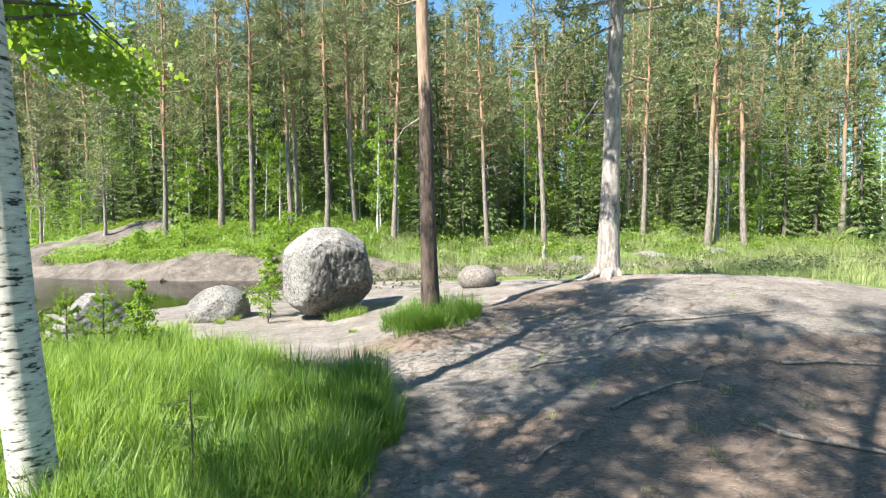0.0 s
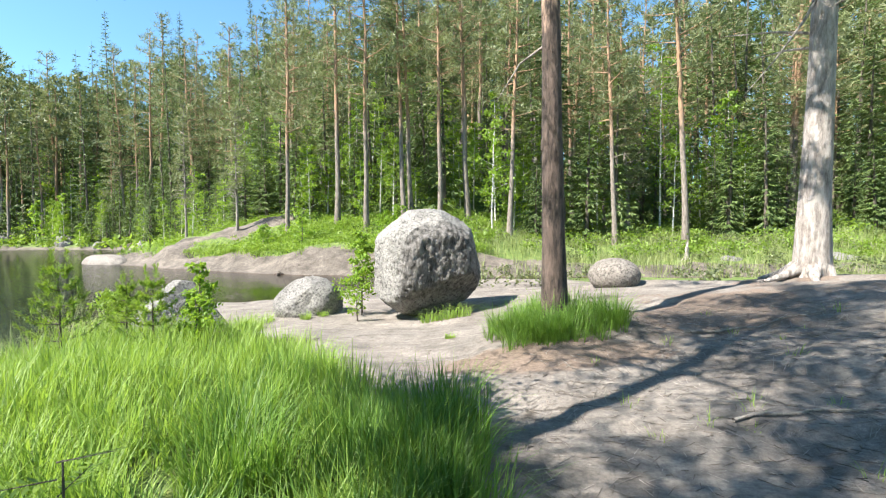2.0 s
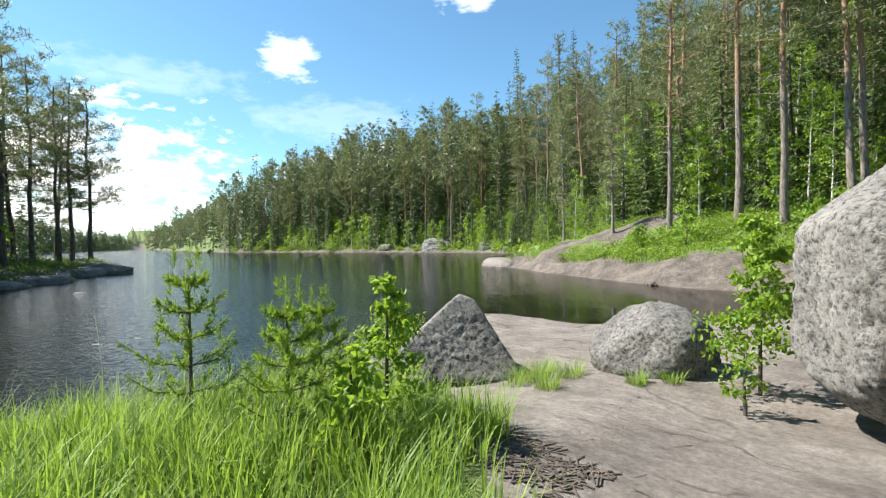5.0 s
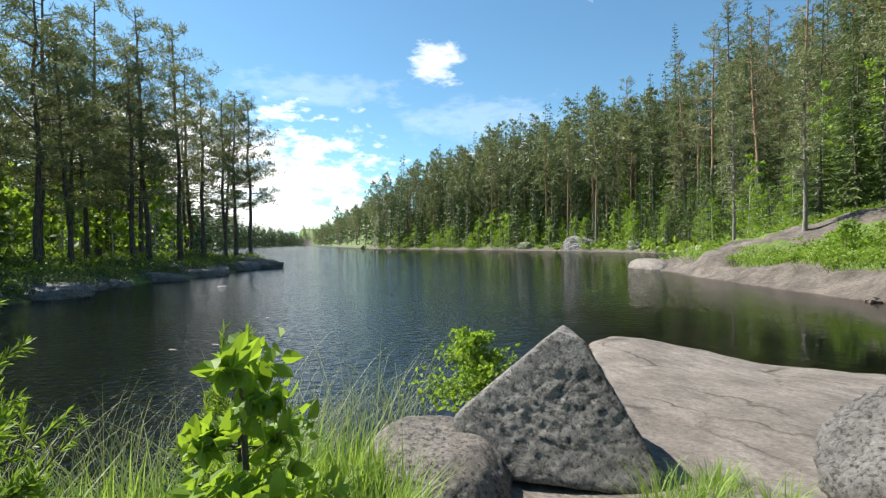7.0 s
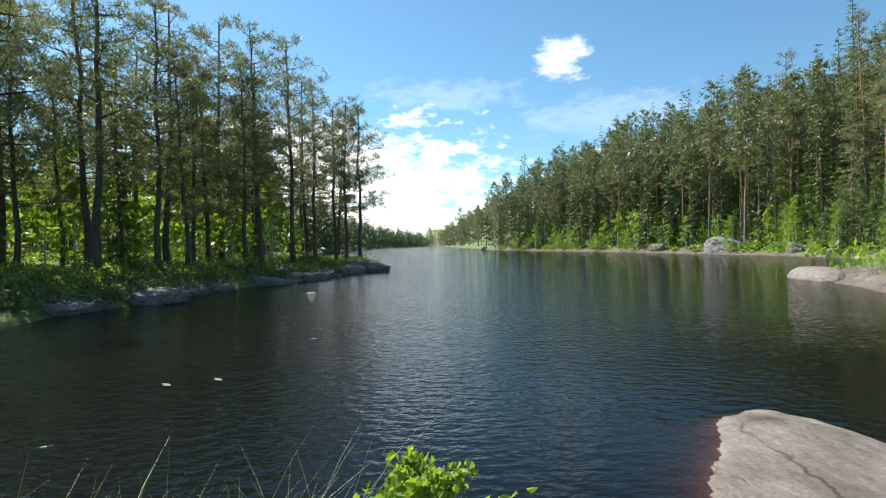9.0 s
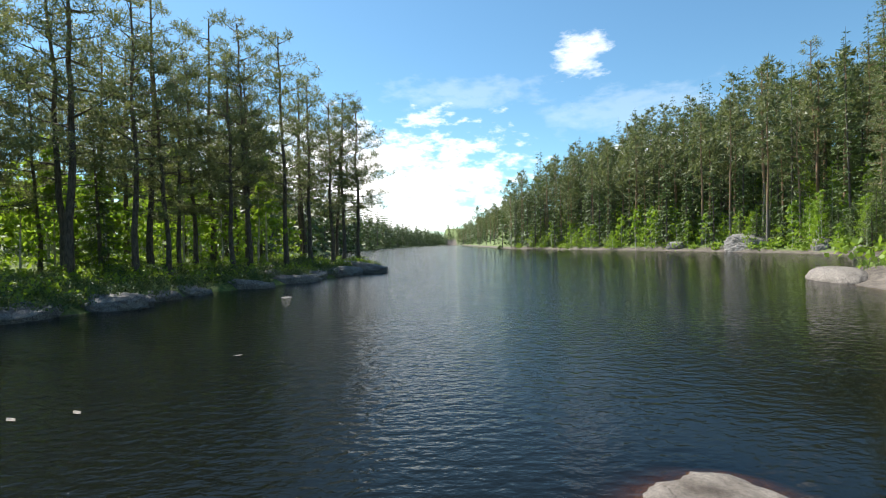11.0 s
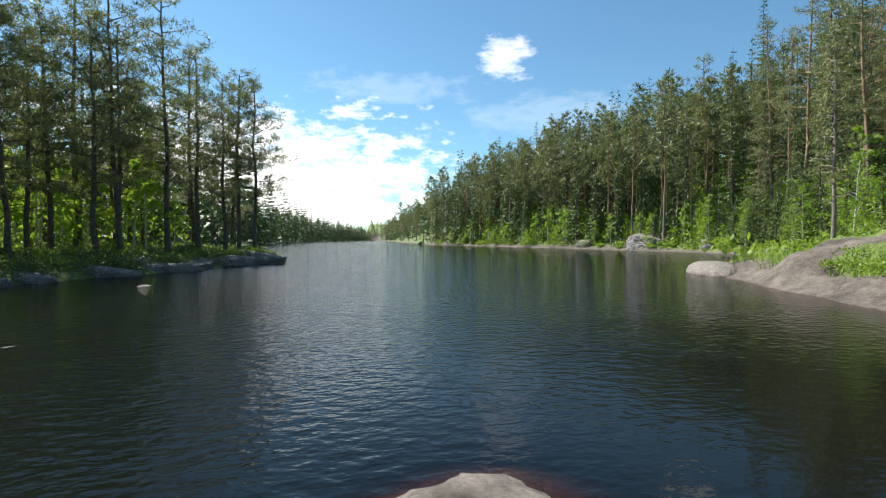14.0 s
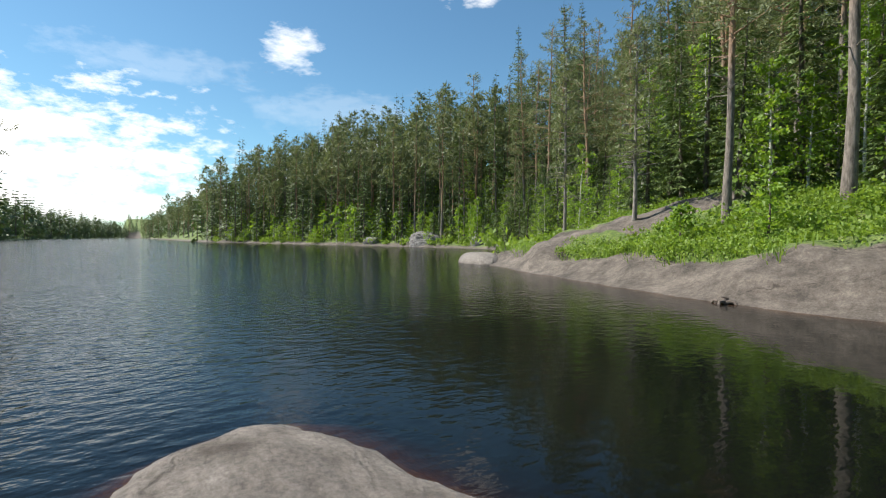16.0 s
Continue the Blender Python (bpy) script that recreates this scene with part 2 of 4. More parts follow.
def bark_material(name, low, high, top=None, change=6.0, blend=2.0, relief=0.04):
    m, nodes, links, bsdf = material(name)
    co = nodes.new("ShaderNodeTexCoord").outputs["Object"]
    plates = noise_node(nodes, links, 14, 6, 0.7, co, (1.0, 1.0, 0.25))
    col = ramp(nodes, links, plates, [(0.35, low), (0.6, high)])
    if top:
        xyz = nodes.new("ShaderNodeSeparateXYZ")
        links.new(co, xyz.inputs[0])
        wob = maths(nodes, links, "ADD", xyz.outputs["Z"], maths(nodes, links, "MULTIPLY", plates, 2.0))
        fac = maths(nodes, links, "DIVIDE", maths(nodes, links, "SUBTRACT", wob, change), blend)
        col2 = ramp(nodes, links, plates, [(0.3, tuple(0.6 * c for c in top)), (0.65, top)])
        fr = ramp(nodes, links, fac, [(0.0, (0, 0, 0)), (1.0, (1, 1, 1))])
        col = mix(nodes, links, fr, col, col2)
    links.new(col, bsdf.inputs["Base Color"])
    bsdf.inputs["Roughness"].default_value = 0.95
    bump(nodes, links, plates, 1.0, relief, bsdf)
    return m


PINE_BARK = bark_material("pine_bark", (0.09, 0.075, 0.06), (0.26, 0.22, 0.19), (0.37, 0.23, 0.14), 6.0)
PINE_BARK_DARK = bark_material("pine_bark_dark", (0.02, 0.016, 0.014), (0.14, 0.1, 0.082), (0.44, 0.3, 0.22), 4.4, 0.4, 0.06)
PINE_BARK_PALE = bark_material("pine_bark_pale", (0.16, 0.135, 0.12), (0.47, 0.42, 0.385), (0.42, 0.3, 0.2), 9.0, 2.0, 0.07)
SPRUCE_BARK = bark_material("spruce_bark", (0.06, 0.05, 0.04), (0.16, 0.13, 0.11))
# pine bark darkened for the backlit shore: shade put into the colour
PINE_BARK_SHADE = bark_material("pine_bark_shaded", (0.045, 0.038, 0.032), (0.15, 0.125, 0.105), (0.22, 0.15, 0.1), 8.0)
DEAD_WOOD = bark_material("dead_wood", (0.12, 0.1, 0.085), (0.3, 0.27, 0.24))


def birch_bark_material():
    m, nodes, links, bsdf = material("birch_bark")
    co = nodes.new("ShaderNodeTexCoord").outputs["Object"]
    bands = noise_node(nodes, links, 9, 5, 0.7, co, (0.9, 0.9, 3.2))
    col = ramp(nodes, links, bands, [(0.38, (0.03, 0.026, 0.024)), (0.46, (0.5, 0.47, 0.43)), (0.7, (0.72, 0.7, 0.66))])
    links.new(col, bsdf.inputs["Base Color"])
    bsdf.inputs["Roughness"].default_value = 1.2
    bump(nodes, links, bands, 0.7, 0.01, bsdf)
    return m


BIRCH_BARK = birch_bark_material()


def cloud_material(name, top):
    m, nodes, links, bsdf = material(name)
    nodes.remove(bsdf)
    uv = nodes.new("ShaderNodeTexCoord").outputs["UV"]
    xyz = nodes.new("ShaderNodeSeparateXYZ")
    links.new(uv, xyz.inputs[0])
    def hump(o):
        return maths(nodes, links, "MULTIPLY", maths(nodes, links, "MULTIPLY", o, maths(nodes, links, "SUBTRACT", 1.0, o)), 4.0)
    edge = maths(nodes, links, "MULTIPLY", hump(xyz.outputs["X"]), hump(xyz.outputs["Y"]))
    n = noise_node(nodes, links, 0.011, 9, 0.62, None, (1.0, 1.0, 2.4))
    v = maths(nodes, links, "ADD", n, maths(nodes, links, "MULTIPLY", maths(nodes, links, "SUBTRACT", edge, 0.6), 0.5))
    a = ramp(nodes, links, v, [(0.44, (0, 0, 0)), (0.68, (top, top, top))])
    em = nodes.new("ShaderNodeEmission")
    em.inputs["Color"].default_value = (1.0, 0.985, 0.96, 1)
    em.inputs["Strength"].default_value = 0.95
    tr = nodes.new("ShaderNodeBsdfTransparent")
    ms = nodes.new("ShaderNodeMixShader")
    links.new(a, ms.inputs[0])
    links.new(tr.outputs[0], ms.inputs[1])
    links.new(em.outputs[0], ms.inputs[2])
    links.new(ms.outputs[0], nodes["Material Output"].inputs["Surface"])
    return m


CLOUD = cloud_material("cloud_white", 1.0)
CLOUD_SOFT = cloud_material("cloud_soft", 0.62)
CLOUD_THIN = cloud_material("cloud_veil", 0.13)

# ---- the lie of the land ----
WATER_Z = -0.42
LAKE = [(-6.0, 4.0), (-6.3, 6.2), (-7.0, 7.6), (-7.3, 8.6), (-7.6, 9.7), (-8.35, 10.4), (-9.4, 11.0), (-10.1, 11.52), (-10.4, 11.92), (-10.3, 12.25), (-9.8, 12.5), (-9.1, 12.65), (-8.2, 12.85), (-7.3, 13.4),
        (-6.5, 14.6), (-4.6, 16.6), (-1.5, 18.0), (4.0, 18.6), (11.0, 19.4), (20.0, 20.5), (21.0, 22.0), (8.0, 22.0), (-2.0, 21.4), (-8.0, 21.0), (-12.0, 21.4),
        (-15.6, 22.6), (-20.5, 24.4), (-30.4, 28.8), (-29.0, 31.5), (-31.0, 41.0), (-42.0, 50.0), (-55.0, 54.0), (-65.0, 55.5), (-88.0, 53.4),
        (-126.0, 45.0), (-164.0, 34.0), (-300.0, 36.0), (-900.0, 46.0), (-900.0, 30.0), (-370.0, -24.0), (-150.0, -20.0), (-60.0, -9.0),
        (-48.0, 1.0), (-44.5, 6.0), (-31.0, 2.0), (-26.9, -0.1), (-22.8, -0.3), (-19.3, -1.6), (-17.0, -1.3), (-14.0, -7.0), (-9.0, -5.0)]


def step(v, a, b):
    t = np.clip((v - a) / (b - a), 0, 1)
    return t * t * (3 - 2 * t)


def shore_distance(x, y):
    """Metres from the water's edge, positive on land."""
    x, y = np.asarray(x, float), np.asarray(y, float)
    best, inside = np.full(x.shape, 1e9), np.zeros(x.shape, bool)
    for (ax, ay), (bx, by) in zip(LAKE, LAKE[1:] + LAKE[:1]):
        dx, dy = bx - ax, by - ay
        t = np.clip(((x - ax) * dx + (y - ay) * dy) / (dx * dx + dy * dy), 0, 1)
        best = np.minimum(best, np.hypot(x - ax - t * dx, y - ay - t * dy))
        cross = (ay > y) != (by > y)
        inside ^= cross & (x < dx * (y - ay) / (dy if dy else 1e-9) + ax)
    return np.where(inside, -best, best)


def wave(x, y, s, k=0.0):
    return np.sin(x / s * 1.7 + 1.3 * np.sin(y / s * 1.1 + k)) * np.cos(y / s * 1.9 + 0.9 * np.sin(x / s * 0.8 + 2 * k))


def bell(x, y, cx, cy, rx, ry):
    return np.exp(-((x - cx) / rx) ** 2 - ((y - cy) / ry) ** 2)


def height(x, y):
    x, y = np.asarray(x, float), np.asarray(y, float)
    d = shore_distance(x, y) + 0.1 * wave(x, y, 0.8) + 0.03 * wave(x, y, 0.2, 1)
    near = -0.12 + 0.85 * bell(x, y, 5, 8.5, 4.5, 4.5) + 0.25 * bell(x, y, 0.5, 10.5, 2, 2) + 0.24 * bell(x, y, -0.1, 7.2, 1.0, 0.9)
    near = near + 0.25 * bell(x, y, 0, -1.2, 3.5, 2.4) + 0.22 * bell(x, y, -3.9, 4.6, 1.6, 2.4) - 0.2 * step(-x, 4, 8) * step(y, 6.5, 8.5)
    near = near - 0.14 * bell(x, y, -5.9, 8.3, 1.1, 1.0) + 0.3 * step(x, 5, 14) + 0.025 * wave(x, y, 1.1, 1) + 0.012 * wave(x, y, 0.35, 2)
    tier = (0.35 * x + 0.95 * y + 0.35 * wave(x, y, 1.3, 3) + 0.1 * wave(x, y, 0.4, 1)) / 1.25
    near = near + 0.055 * (step(tier - np.floor(tier), 0.0, 0.1) - tier + np.floor(tier)) * step(x, -3.2, -2.2) * step(y, 4, 5)
    near = WATER_Z + (near - WATER_Z) * (0.62 * step(d, 0, 0.22) + 0.38 * step(d, 0, 0.9))
    steep = 0.34 - 0.2 * step(x, -7, 3)
    hill = np.maximum(d - 9, 0)
    north = 0.25 * step(d, 0, 0.8) + steep * np.clip(d - 0.5, 0, 9) + (0.46 - 0.34 * step(x, -7, 6)) * hill * (1 - 0.35 * step(hill, 25, 70))
    north = north + 0.6 * step(2.2 - ridge_gap(x, y), 0, 1.6) + 0.25 * wave(x, y, 3.1, 1) * step(d, 0.6, 4) + 0.9 * wave(x, y, 11, 2) * step(d, 10, 25)
    shelf = 0.55 * bell(x, y, -10.3, 22.9, 2.4, 1.1) + 0.5 * bell(x, y, -5.5, 22.6, 2.6, 1.1) + 0.22 * bell(x, y, -15.5, 24.2, 2.4, 0.9)
    tier2 = (0.38 * x + 0.92 * y + 0.5 * wave(x, y, 1.7, 2) + 0.12 * wave(x, y, 0.5, 1)) / 1.1
    frac = tier2 - np.floor(tier2)
    bare = np.clip(step(2.2 - ridge_gap(x, y), 0, 1.2) + step(3.0 - d, 0, 1.5) * step(x, -32, -26), 0, 1)
    north = north + shelf * step(d, 0, 0.7) + 0.16 * (step(frac, 0, 0.22) - frac) * bare * step(d, 0.3, 1.0) + 0.05 * wave(x, y, 0.6, 2) * step(d, 0.3, 1)
    north = WATER_Z + np.minimum(north, 34)
    south = WATER_Z + 0.22 * step(d, 0, 0.6) + 0.12 * np.clip(d, 0, 4) + 0.07 * np.clip(d - 4, 0, 60) + 0.16 * wave(x, y, 2.3, 3) * step(d, 0.3, 2)
    a = step(y, 19.0, 21.0)
    b = step(-x, 11, 15) * (1 - a)
    west = step(-x, 45, 60)
    a = np.where(x < -45, step(y + 0.02 * x, -2, 12) * west + a * (1 - west), a)
    b = np.where(x < -45, 1 - a, b)
    land = near * (1 - a - b) + north * a + south * b
    bed = WATER_Z - 0.03 - 0.4 * np.clip(-d, 0, 6)
    return np.where(d > 0, np.maximum(land, WATER_Z + 0.02 * step(d, 0, 0.2)), bed)


def ground_z(x, y):
    return float(height(x, y))


def ridge_gap(x, y):
    """Metres from the line of a bare rock ridge on the bank opposite."""
    ax, ay, dx, dy = -21.5, 27.0, 6.5, 3.0
    t = np.clip(((x - ax) * dx + (y - ay) * dy) / (dx * dx + dy * dy), 0, 1)
    return np.hypot(x - ax - t * dx, y - ay - t * dy)


def grass_edge(x, y):
    """Positive where tall grass grows beside the path and round the pine."""
    line = np.where(y < 4.6, -0.35 - 0.1 * y, -0.8 - 1.12 * (y - 4.6))
    side = line - x
    tuft = 1.0 - np.hypot((x + 0.16) / 0.74, (y - 7.0) / 0.58)
    return np.maximum(np.minimum(side, 7.4 - y), tuft)


def sheet(name, xs, ys, zf):
    X, Y = np.meshgrid(xs, ys)
    Z = zf(X, Y)
    v = np.stack([X.ravel(), Y.ravel(), Z.ravel()], 1)
    i = np.arange(len(ys) - 1)[:, None] * len(xs) + np.arange(len(xs) - 1)[None, :]
    f = np.stack([i, i + 1, i + 1 + len(xs), i + len(xs)], -1).reshape(-1, 4)
    return mesh_of(name, v, f), X, Y, Z


def mesh_of(name, v, f, smooth=True):
    me = bpy.data.meshes.new(name)
    me.from_pydata(np.asarray(v).tolist(), [], f.tolist() if isinstance(f, np.ndarray) else f)
    me.polygons.foreach_set("use_smooth", [smooth] * len(me.polygons))
    me.update()
    return me


def spread(zones, start, end):
    """Steps of each zone's size (from, to, step), growing outward to start and end."""
    mid = [p for lo, hi, fine in zones for p in np.arange(lo, hi - 0.5 * fine, fine)]
    a, s = [], zones[0][2]
    p = mid[0]
    while p > start:
        s *= 1.09
        p -= s
        a.append(p)
    b, s = [], zones[-1][2]
    p = mid[-1]
    while p < end:
        s *= 1.09
        p += s
        b.append(p)
    return np.array(a[::-1] + mid + b)


gx = spread([(-30.0, -11.0, 0.2), (-11.0, 5.0, 0.085)], -3000, 3000)
gy = spread([(0.5, 14.0, 0.09), (14.0, 20.5, 0.3), (20.5, 31.0, 0.16)], -3000, 3000)
me, X, Y, Z = sheet("ground", gx, gy, height)
ground = tagged(new("ground", me), "granite slabs, needle litter and mossy forest soil round a lake", "ground", kind="structure")
me.materials.append(GROUND)
D = shore_distance(X, Y)
north_side = (Y > 19.5) | (X < -11)
litter = 0.95 * step(X - 0.9 - 0.15 * (Y - 3), 0, 1) * step(5.9 - Y, 0, 1.4) + 0.85 * step(X + 0.25, 0, 0.6) * step(4.5 - Y, 0, 0.9)
litter = litter + 0.85 * bell(X, Y, -0.3, 6.3, 1.5, 0.42) + 0.7 * bell(X, Y, 1.6, 7.5, 1.2, 0.8) + 0.5 * bell(X, Y, 3, 9, 3, 1.6)
litter = np.where(D < -0.1, 0.9, litter)
litter = np.where(north_side, 0.55 * step(D, 12, 16), np.clip(litter, 0, 1))
green = np.where(north_side, np.where((X < -11) & (Y < 12), 0.95 * step(D, -0.3, 0.2), 0.92 * step(D, 0.9, 2.0)), 0.0)
slab = 1.2 * step(1.3 - ridge_gap(X, Y) + 0.7 * wave(X, Y, 1.4, 2), 0, 1.0) + 0.8 * bell(X, Y, -27, 28, 2.2, 1.0)
green = np.clip(green - 0.75 * np.clip(slab, 0, 1), 0, 1)
green = np.where(north_side, green, np.clip(step(grass_edge(X, Y), 0.08, 0.4) + 0.9 * step(X, 6.5, 9) + 0.7 * step(Y, 15, 17) * step(X, -3, 2), 0, 1))
cover = np.stack([np.where(north_side, 1.0, 0.0), litter, green, np.ones_like(X)], -1).reshape(-1)
at = me.color_attributes.new("cover", "FLOAT_COLOR", "POINT")
at.data.foreach_set("color", cover.astype(np.float32))

wx, wy = spread([(-13.0, -5.5, 0.15)], -3000, 300), spread([(4.0, 22.0, 0.18)], -400, 400)
me, X, Y, Z = sheet("water", wx, wy, lambda x, y: np.full(x.shape, WATER_Z))
water = tagged(new("lake_water", me), "dark rippled lake water reflecting sky and trees", "lake", kind="structure")
me.materials.append(WATER)
at = me.attributes.new("depth", "FLOAT", "POINT")
at.data.foreach_set("value", np.clip(WATER_Z - height(X, Y), 0, 5).ravel().astype(np.float32))


def cloud(yaw, up, wide, tall, far=1500.0, mat=None):
    a = np.radians(np.linspace(yaw - wide / 2, yaw + wide / 2, 25))
    e = np.radians(np.linspace(up - tall / 2, up + tall / 2, 9))
    A, E = np.meshgrid(a, e)
    v = np.stack([-far * np.sin(A), far * np.cos(A), far * np.tan(E)], -1).reshape(-1, 3)
    i = np.arange(8)[:, None] * 25 + np.arange(24)[None, :]
    f = np.stack([i, i + 1, i + 26, i + 25], -1).reshape(-1, 4)
    me = mesh_of("cloud", v, f)
    uv = me.uv_layers.new(name="UVMap")
    for loop in me.loops:
        uv.data[loop.index].uv = ((loop.vertex_index % 25) / 24, (loop.vertex_index // 25) / 8)
    me.materials.append(mat or CLOUD)
    ob = tagged(new("cloud", me), "bright white summer cloud in a blue sky", "cloud", kind="structure")
    ob.visible_shadow = False
    return ob


cloud(101, 6.5, 60, 23)
cloud(64, 7.0, 30, 12)
cloud(73, 20.1, 8.5, 6.5, 1500.0, CLOUD_SOFT)
cloud(53, 27, 10, 6, 1500.0, CLOUD_SOFT)
cloud(86, 17, 26, 5, 1560.0, CLOUD_THIN)
cloud(68, 14, 26, 7, 1560.0, CLOUD_THIN)


# ---- shapes ----
class Mesh:
    """Gathers vertices and faces of one mesh."""

    def __init__(self):
        self.v, self.f, self.n = [], [], 0

    def add(self, v, f):
        v = np.asarray(v, float).reshape(-1, 3)
        self.v.append(v)
        self.f.append(np.asarray(f, int) + self.n)
        self.n += len(v)

    def tube(self, pts, radii, sides=6):
        pts = np.asarray(pts, float)
        tang = np.gradient(pts, axis=0)
        tang /= np.linalg.norm(tang, axis=1, keepdims=True) + 1e-9
        ref = np.array([1.0, 0, 0]) if abs(tang[0][0]) < 0.8 else np.array([0, 1.0, 0])
        u = np.cross(tang, ref)
        u /= np.linalg.norm(u, axis=1, keepdims=True)
        w = np.cross(tang, u)
        ang = np.arange(sides) * 2 * math.pi / sides
        ring = pts[:, None] + np.asarray(radii, float)[:, None, None] * (np.cos(ang)[None, :, None] * u[:, None] + np.sin(ang)[None, :, None] * w[:, None])
        i = np.arange(len(pts) - 1)[:, None] * sides + np.arange(sides)[None, :]
        j = np.arange(len(pts) - 1)[:, None] * sides + (np.arange(sides)[None, :] + 1) % sides
        self.add(ring, np.stack([i, j, j + sides, i + sides], -1).reshape(-1, 4))

    def blades(self, base, way, width, normal_seed):
        """One kite-shaped leaf for each base point: base, two sides, tip."""
        base, way = np.asarray(base), np.asarray(way)
        side = np.cross(way, normal_seed)
        side /= np.linalg.norm(side, axis=1, keepdims=True) + 1e-9
        w = np.asarray(width).reshape(-1, 1)
        v = np.stack([base, base + 0.5 * way + side * w, base + way, base + 0.5 * way - side * w], 1)
        f = np.arange(len(base) * 4).reshape(-1, 4)
        self.add(v, f)

    def needles(self, base, way, width, normal_seed):
        """Slim triangles, wide at the foot."""
        base, way = np.asarray(base), np.asarray(way)
        side = np.cross(way, normal_seed)
        side /= np.linalg.norm(side, axis=1, keepdims=True) + 1e-9
        w = np.asarray(width).reshape(-1, 1)
        v = np.stack([base - side * w, base + side * w, base + way], 1)
        self.add(v, np.arange(len(base) * 3).reshape(-1, 3))

    def ovals(self, base, way, width, normal_seed):
        """Pointed oval leaves, a little folded along the middle."""
        base, way = np.asarray(base), np.asarray(way)
        side = np.cross(way, normal_seed)
        side /= np.linalg.norm(side, axis=1, keepdims=True) + 1e-9
        up = np.cross(side, way)
        w = np.asarray(width).reshape(-1, 1)
        v = np.stack([base, base + 0.28 * way + side * w * 0.9 + up * 0.18, base + 0.6 * way + side * w * 0.75 + up * 0.12, base + way,
                      base + 0.6 * way - side * w * 0.75 + up * 0.12, base + 0.28 * way - side * w * 0.9 + up * 0.18], 1)
        i = np.arange(len(base))[:, None] * 6
        f = np.concatenate([i + [0, 1, 2, 3], i + [0, 3, 4, 5]], 0)
        self.add(v, f)

    def mesh(self, name, mat, smooth=True):
        faces = []
        for f in self.f:
            faces += f.tolist()
        me = mesh_of(name, np.concatenate(self.v), faces, smooth)
        me.materials.append(mat)
        return me


def part(name, me, parent, label=""):
    ob = new(name, me)
    ob.parent = parent
    if label:
        tagged(ob, label)
    return ob


def unit(v):
    return v / (np.linalg.norm(v, axis=-1, keepdims=True) + 1e-9)


def pine_shapes(rng, tall, girth, crown_from, spread_m, clumps, tris, leaf, dead=6, lean=0.02, fat=0.1, limbs=3, share=1.0):
    """A Scots pine: bare stem, dead snags, uneven crown of needle clumps."""
    trunk, crown = Mesh(), Mesh()
    n = 12
    zs = np.linspace(-0.25, tall, n)
    bend = np.cumsum(rng.normal(0, lean, (n, 2)) * tall / n * 1.2, axis=0)
    bend -= bend[1]
    pts = np.column_stack([bend, zs])
    rad = girth * (1 - 0.82 * (zs / tall).clip(0, 1)) + 0.01
    rad[0] *= 1.35
    rad[1] *= 1.08
    trunk.tube(pts, rad, 9 if limbs else 5)
    def stem(z):
        return np.array([np.interp(z, zs, pts[:, 0]), np.interp(z, zs, pts[:, 1]), z])
    for k in range(dead):
        z = tall * rng.uniform(0.2, crown_from + 0.08)
        a = rng.uniform(0, 6.28)
        l = rng.uniform(0.4, 1.5)
        p = stem(z)
        w = np.array([math.cos(a), math.sin(a), 0])
        q = [p, p + w * l * 0.5 + [0, 0, 0.1 * l], p + w * l + [0, 0, rng.uniform(-0.25, 0.25) * l]]
        trunk.tube(q, [0.025, 0.015, 0.005], 4)
    count = max(8, int(share * 26 * (1 - crown_from) / 0.45))
    for k in range(count):
        t = crown_from + (1 - crown_from) * (k + rng.uniform(0, 1)) / count
        z = tall * min(t, 0.985)
        rel = (t - crown_from) / (1 - crown_from)
        l = spread_m * (0.45 + 0.55 * math.sin(math.pi * min(0.15 + 0.75 * rel, 1))) * rng.uniform(0.6, 1.15) * (1.0 - 0.55 * rel)
        a = k * 2.4 + rng.uniform(-0.5, 0.5)
        p = stem(z)
        out = np.array([math.cos(a), math.sin(a), 0])
        rise = rng.uniform(-0.15, 0.35) + 0.5 * rel
        q = np.array([p, p + out * l * 0.4 + [0, 0, rise * l * 0.25], p + out * l * 0.75 + [0, 0, rise * l * 0.6], p + out * l + [0, 0, rise * l]])
        if limbs:
            trunk.tube(q, [0.035 + 0.01 * l, 0.025, 0.015, 0.006], limbs)
        m = max(3, int(clumps * l / spread_m))
        for c in range(m):
            s = rng.uniform(0.35, 1.0)
            b = np.array([np.interp(s, [0, 0.4, 0.75, 1], q[:, i]) for i in range(3)])
            b = b + rng.normal(0, 0.16 * l, 3) * [1, 1, 0.45] + [0, 0, 0.08]
            d = unit(rng.normal(0, 1, (tris, 3)) + [0, 0, 0.5])
            base = b + d * rng.uniform(0.0, 0.16, (tris, 1)) + rng.normal(0, 0.1, (tris, 3)) * [1, 1, 0.5]
            crown.needles(base, d * leaf * rng.uniform(0.7, 1.3, (tris, 1)), leaf * fat * np.ones(tris), rng.normal(0, 1, (tris, 3)))
    return trunk, crown


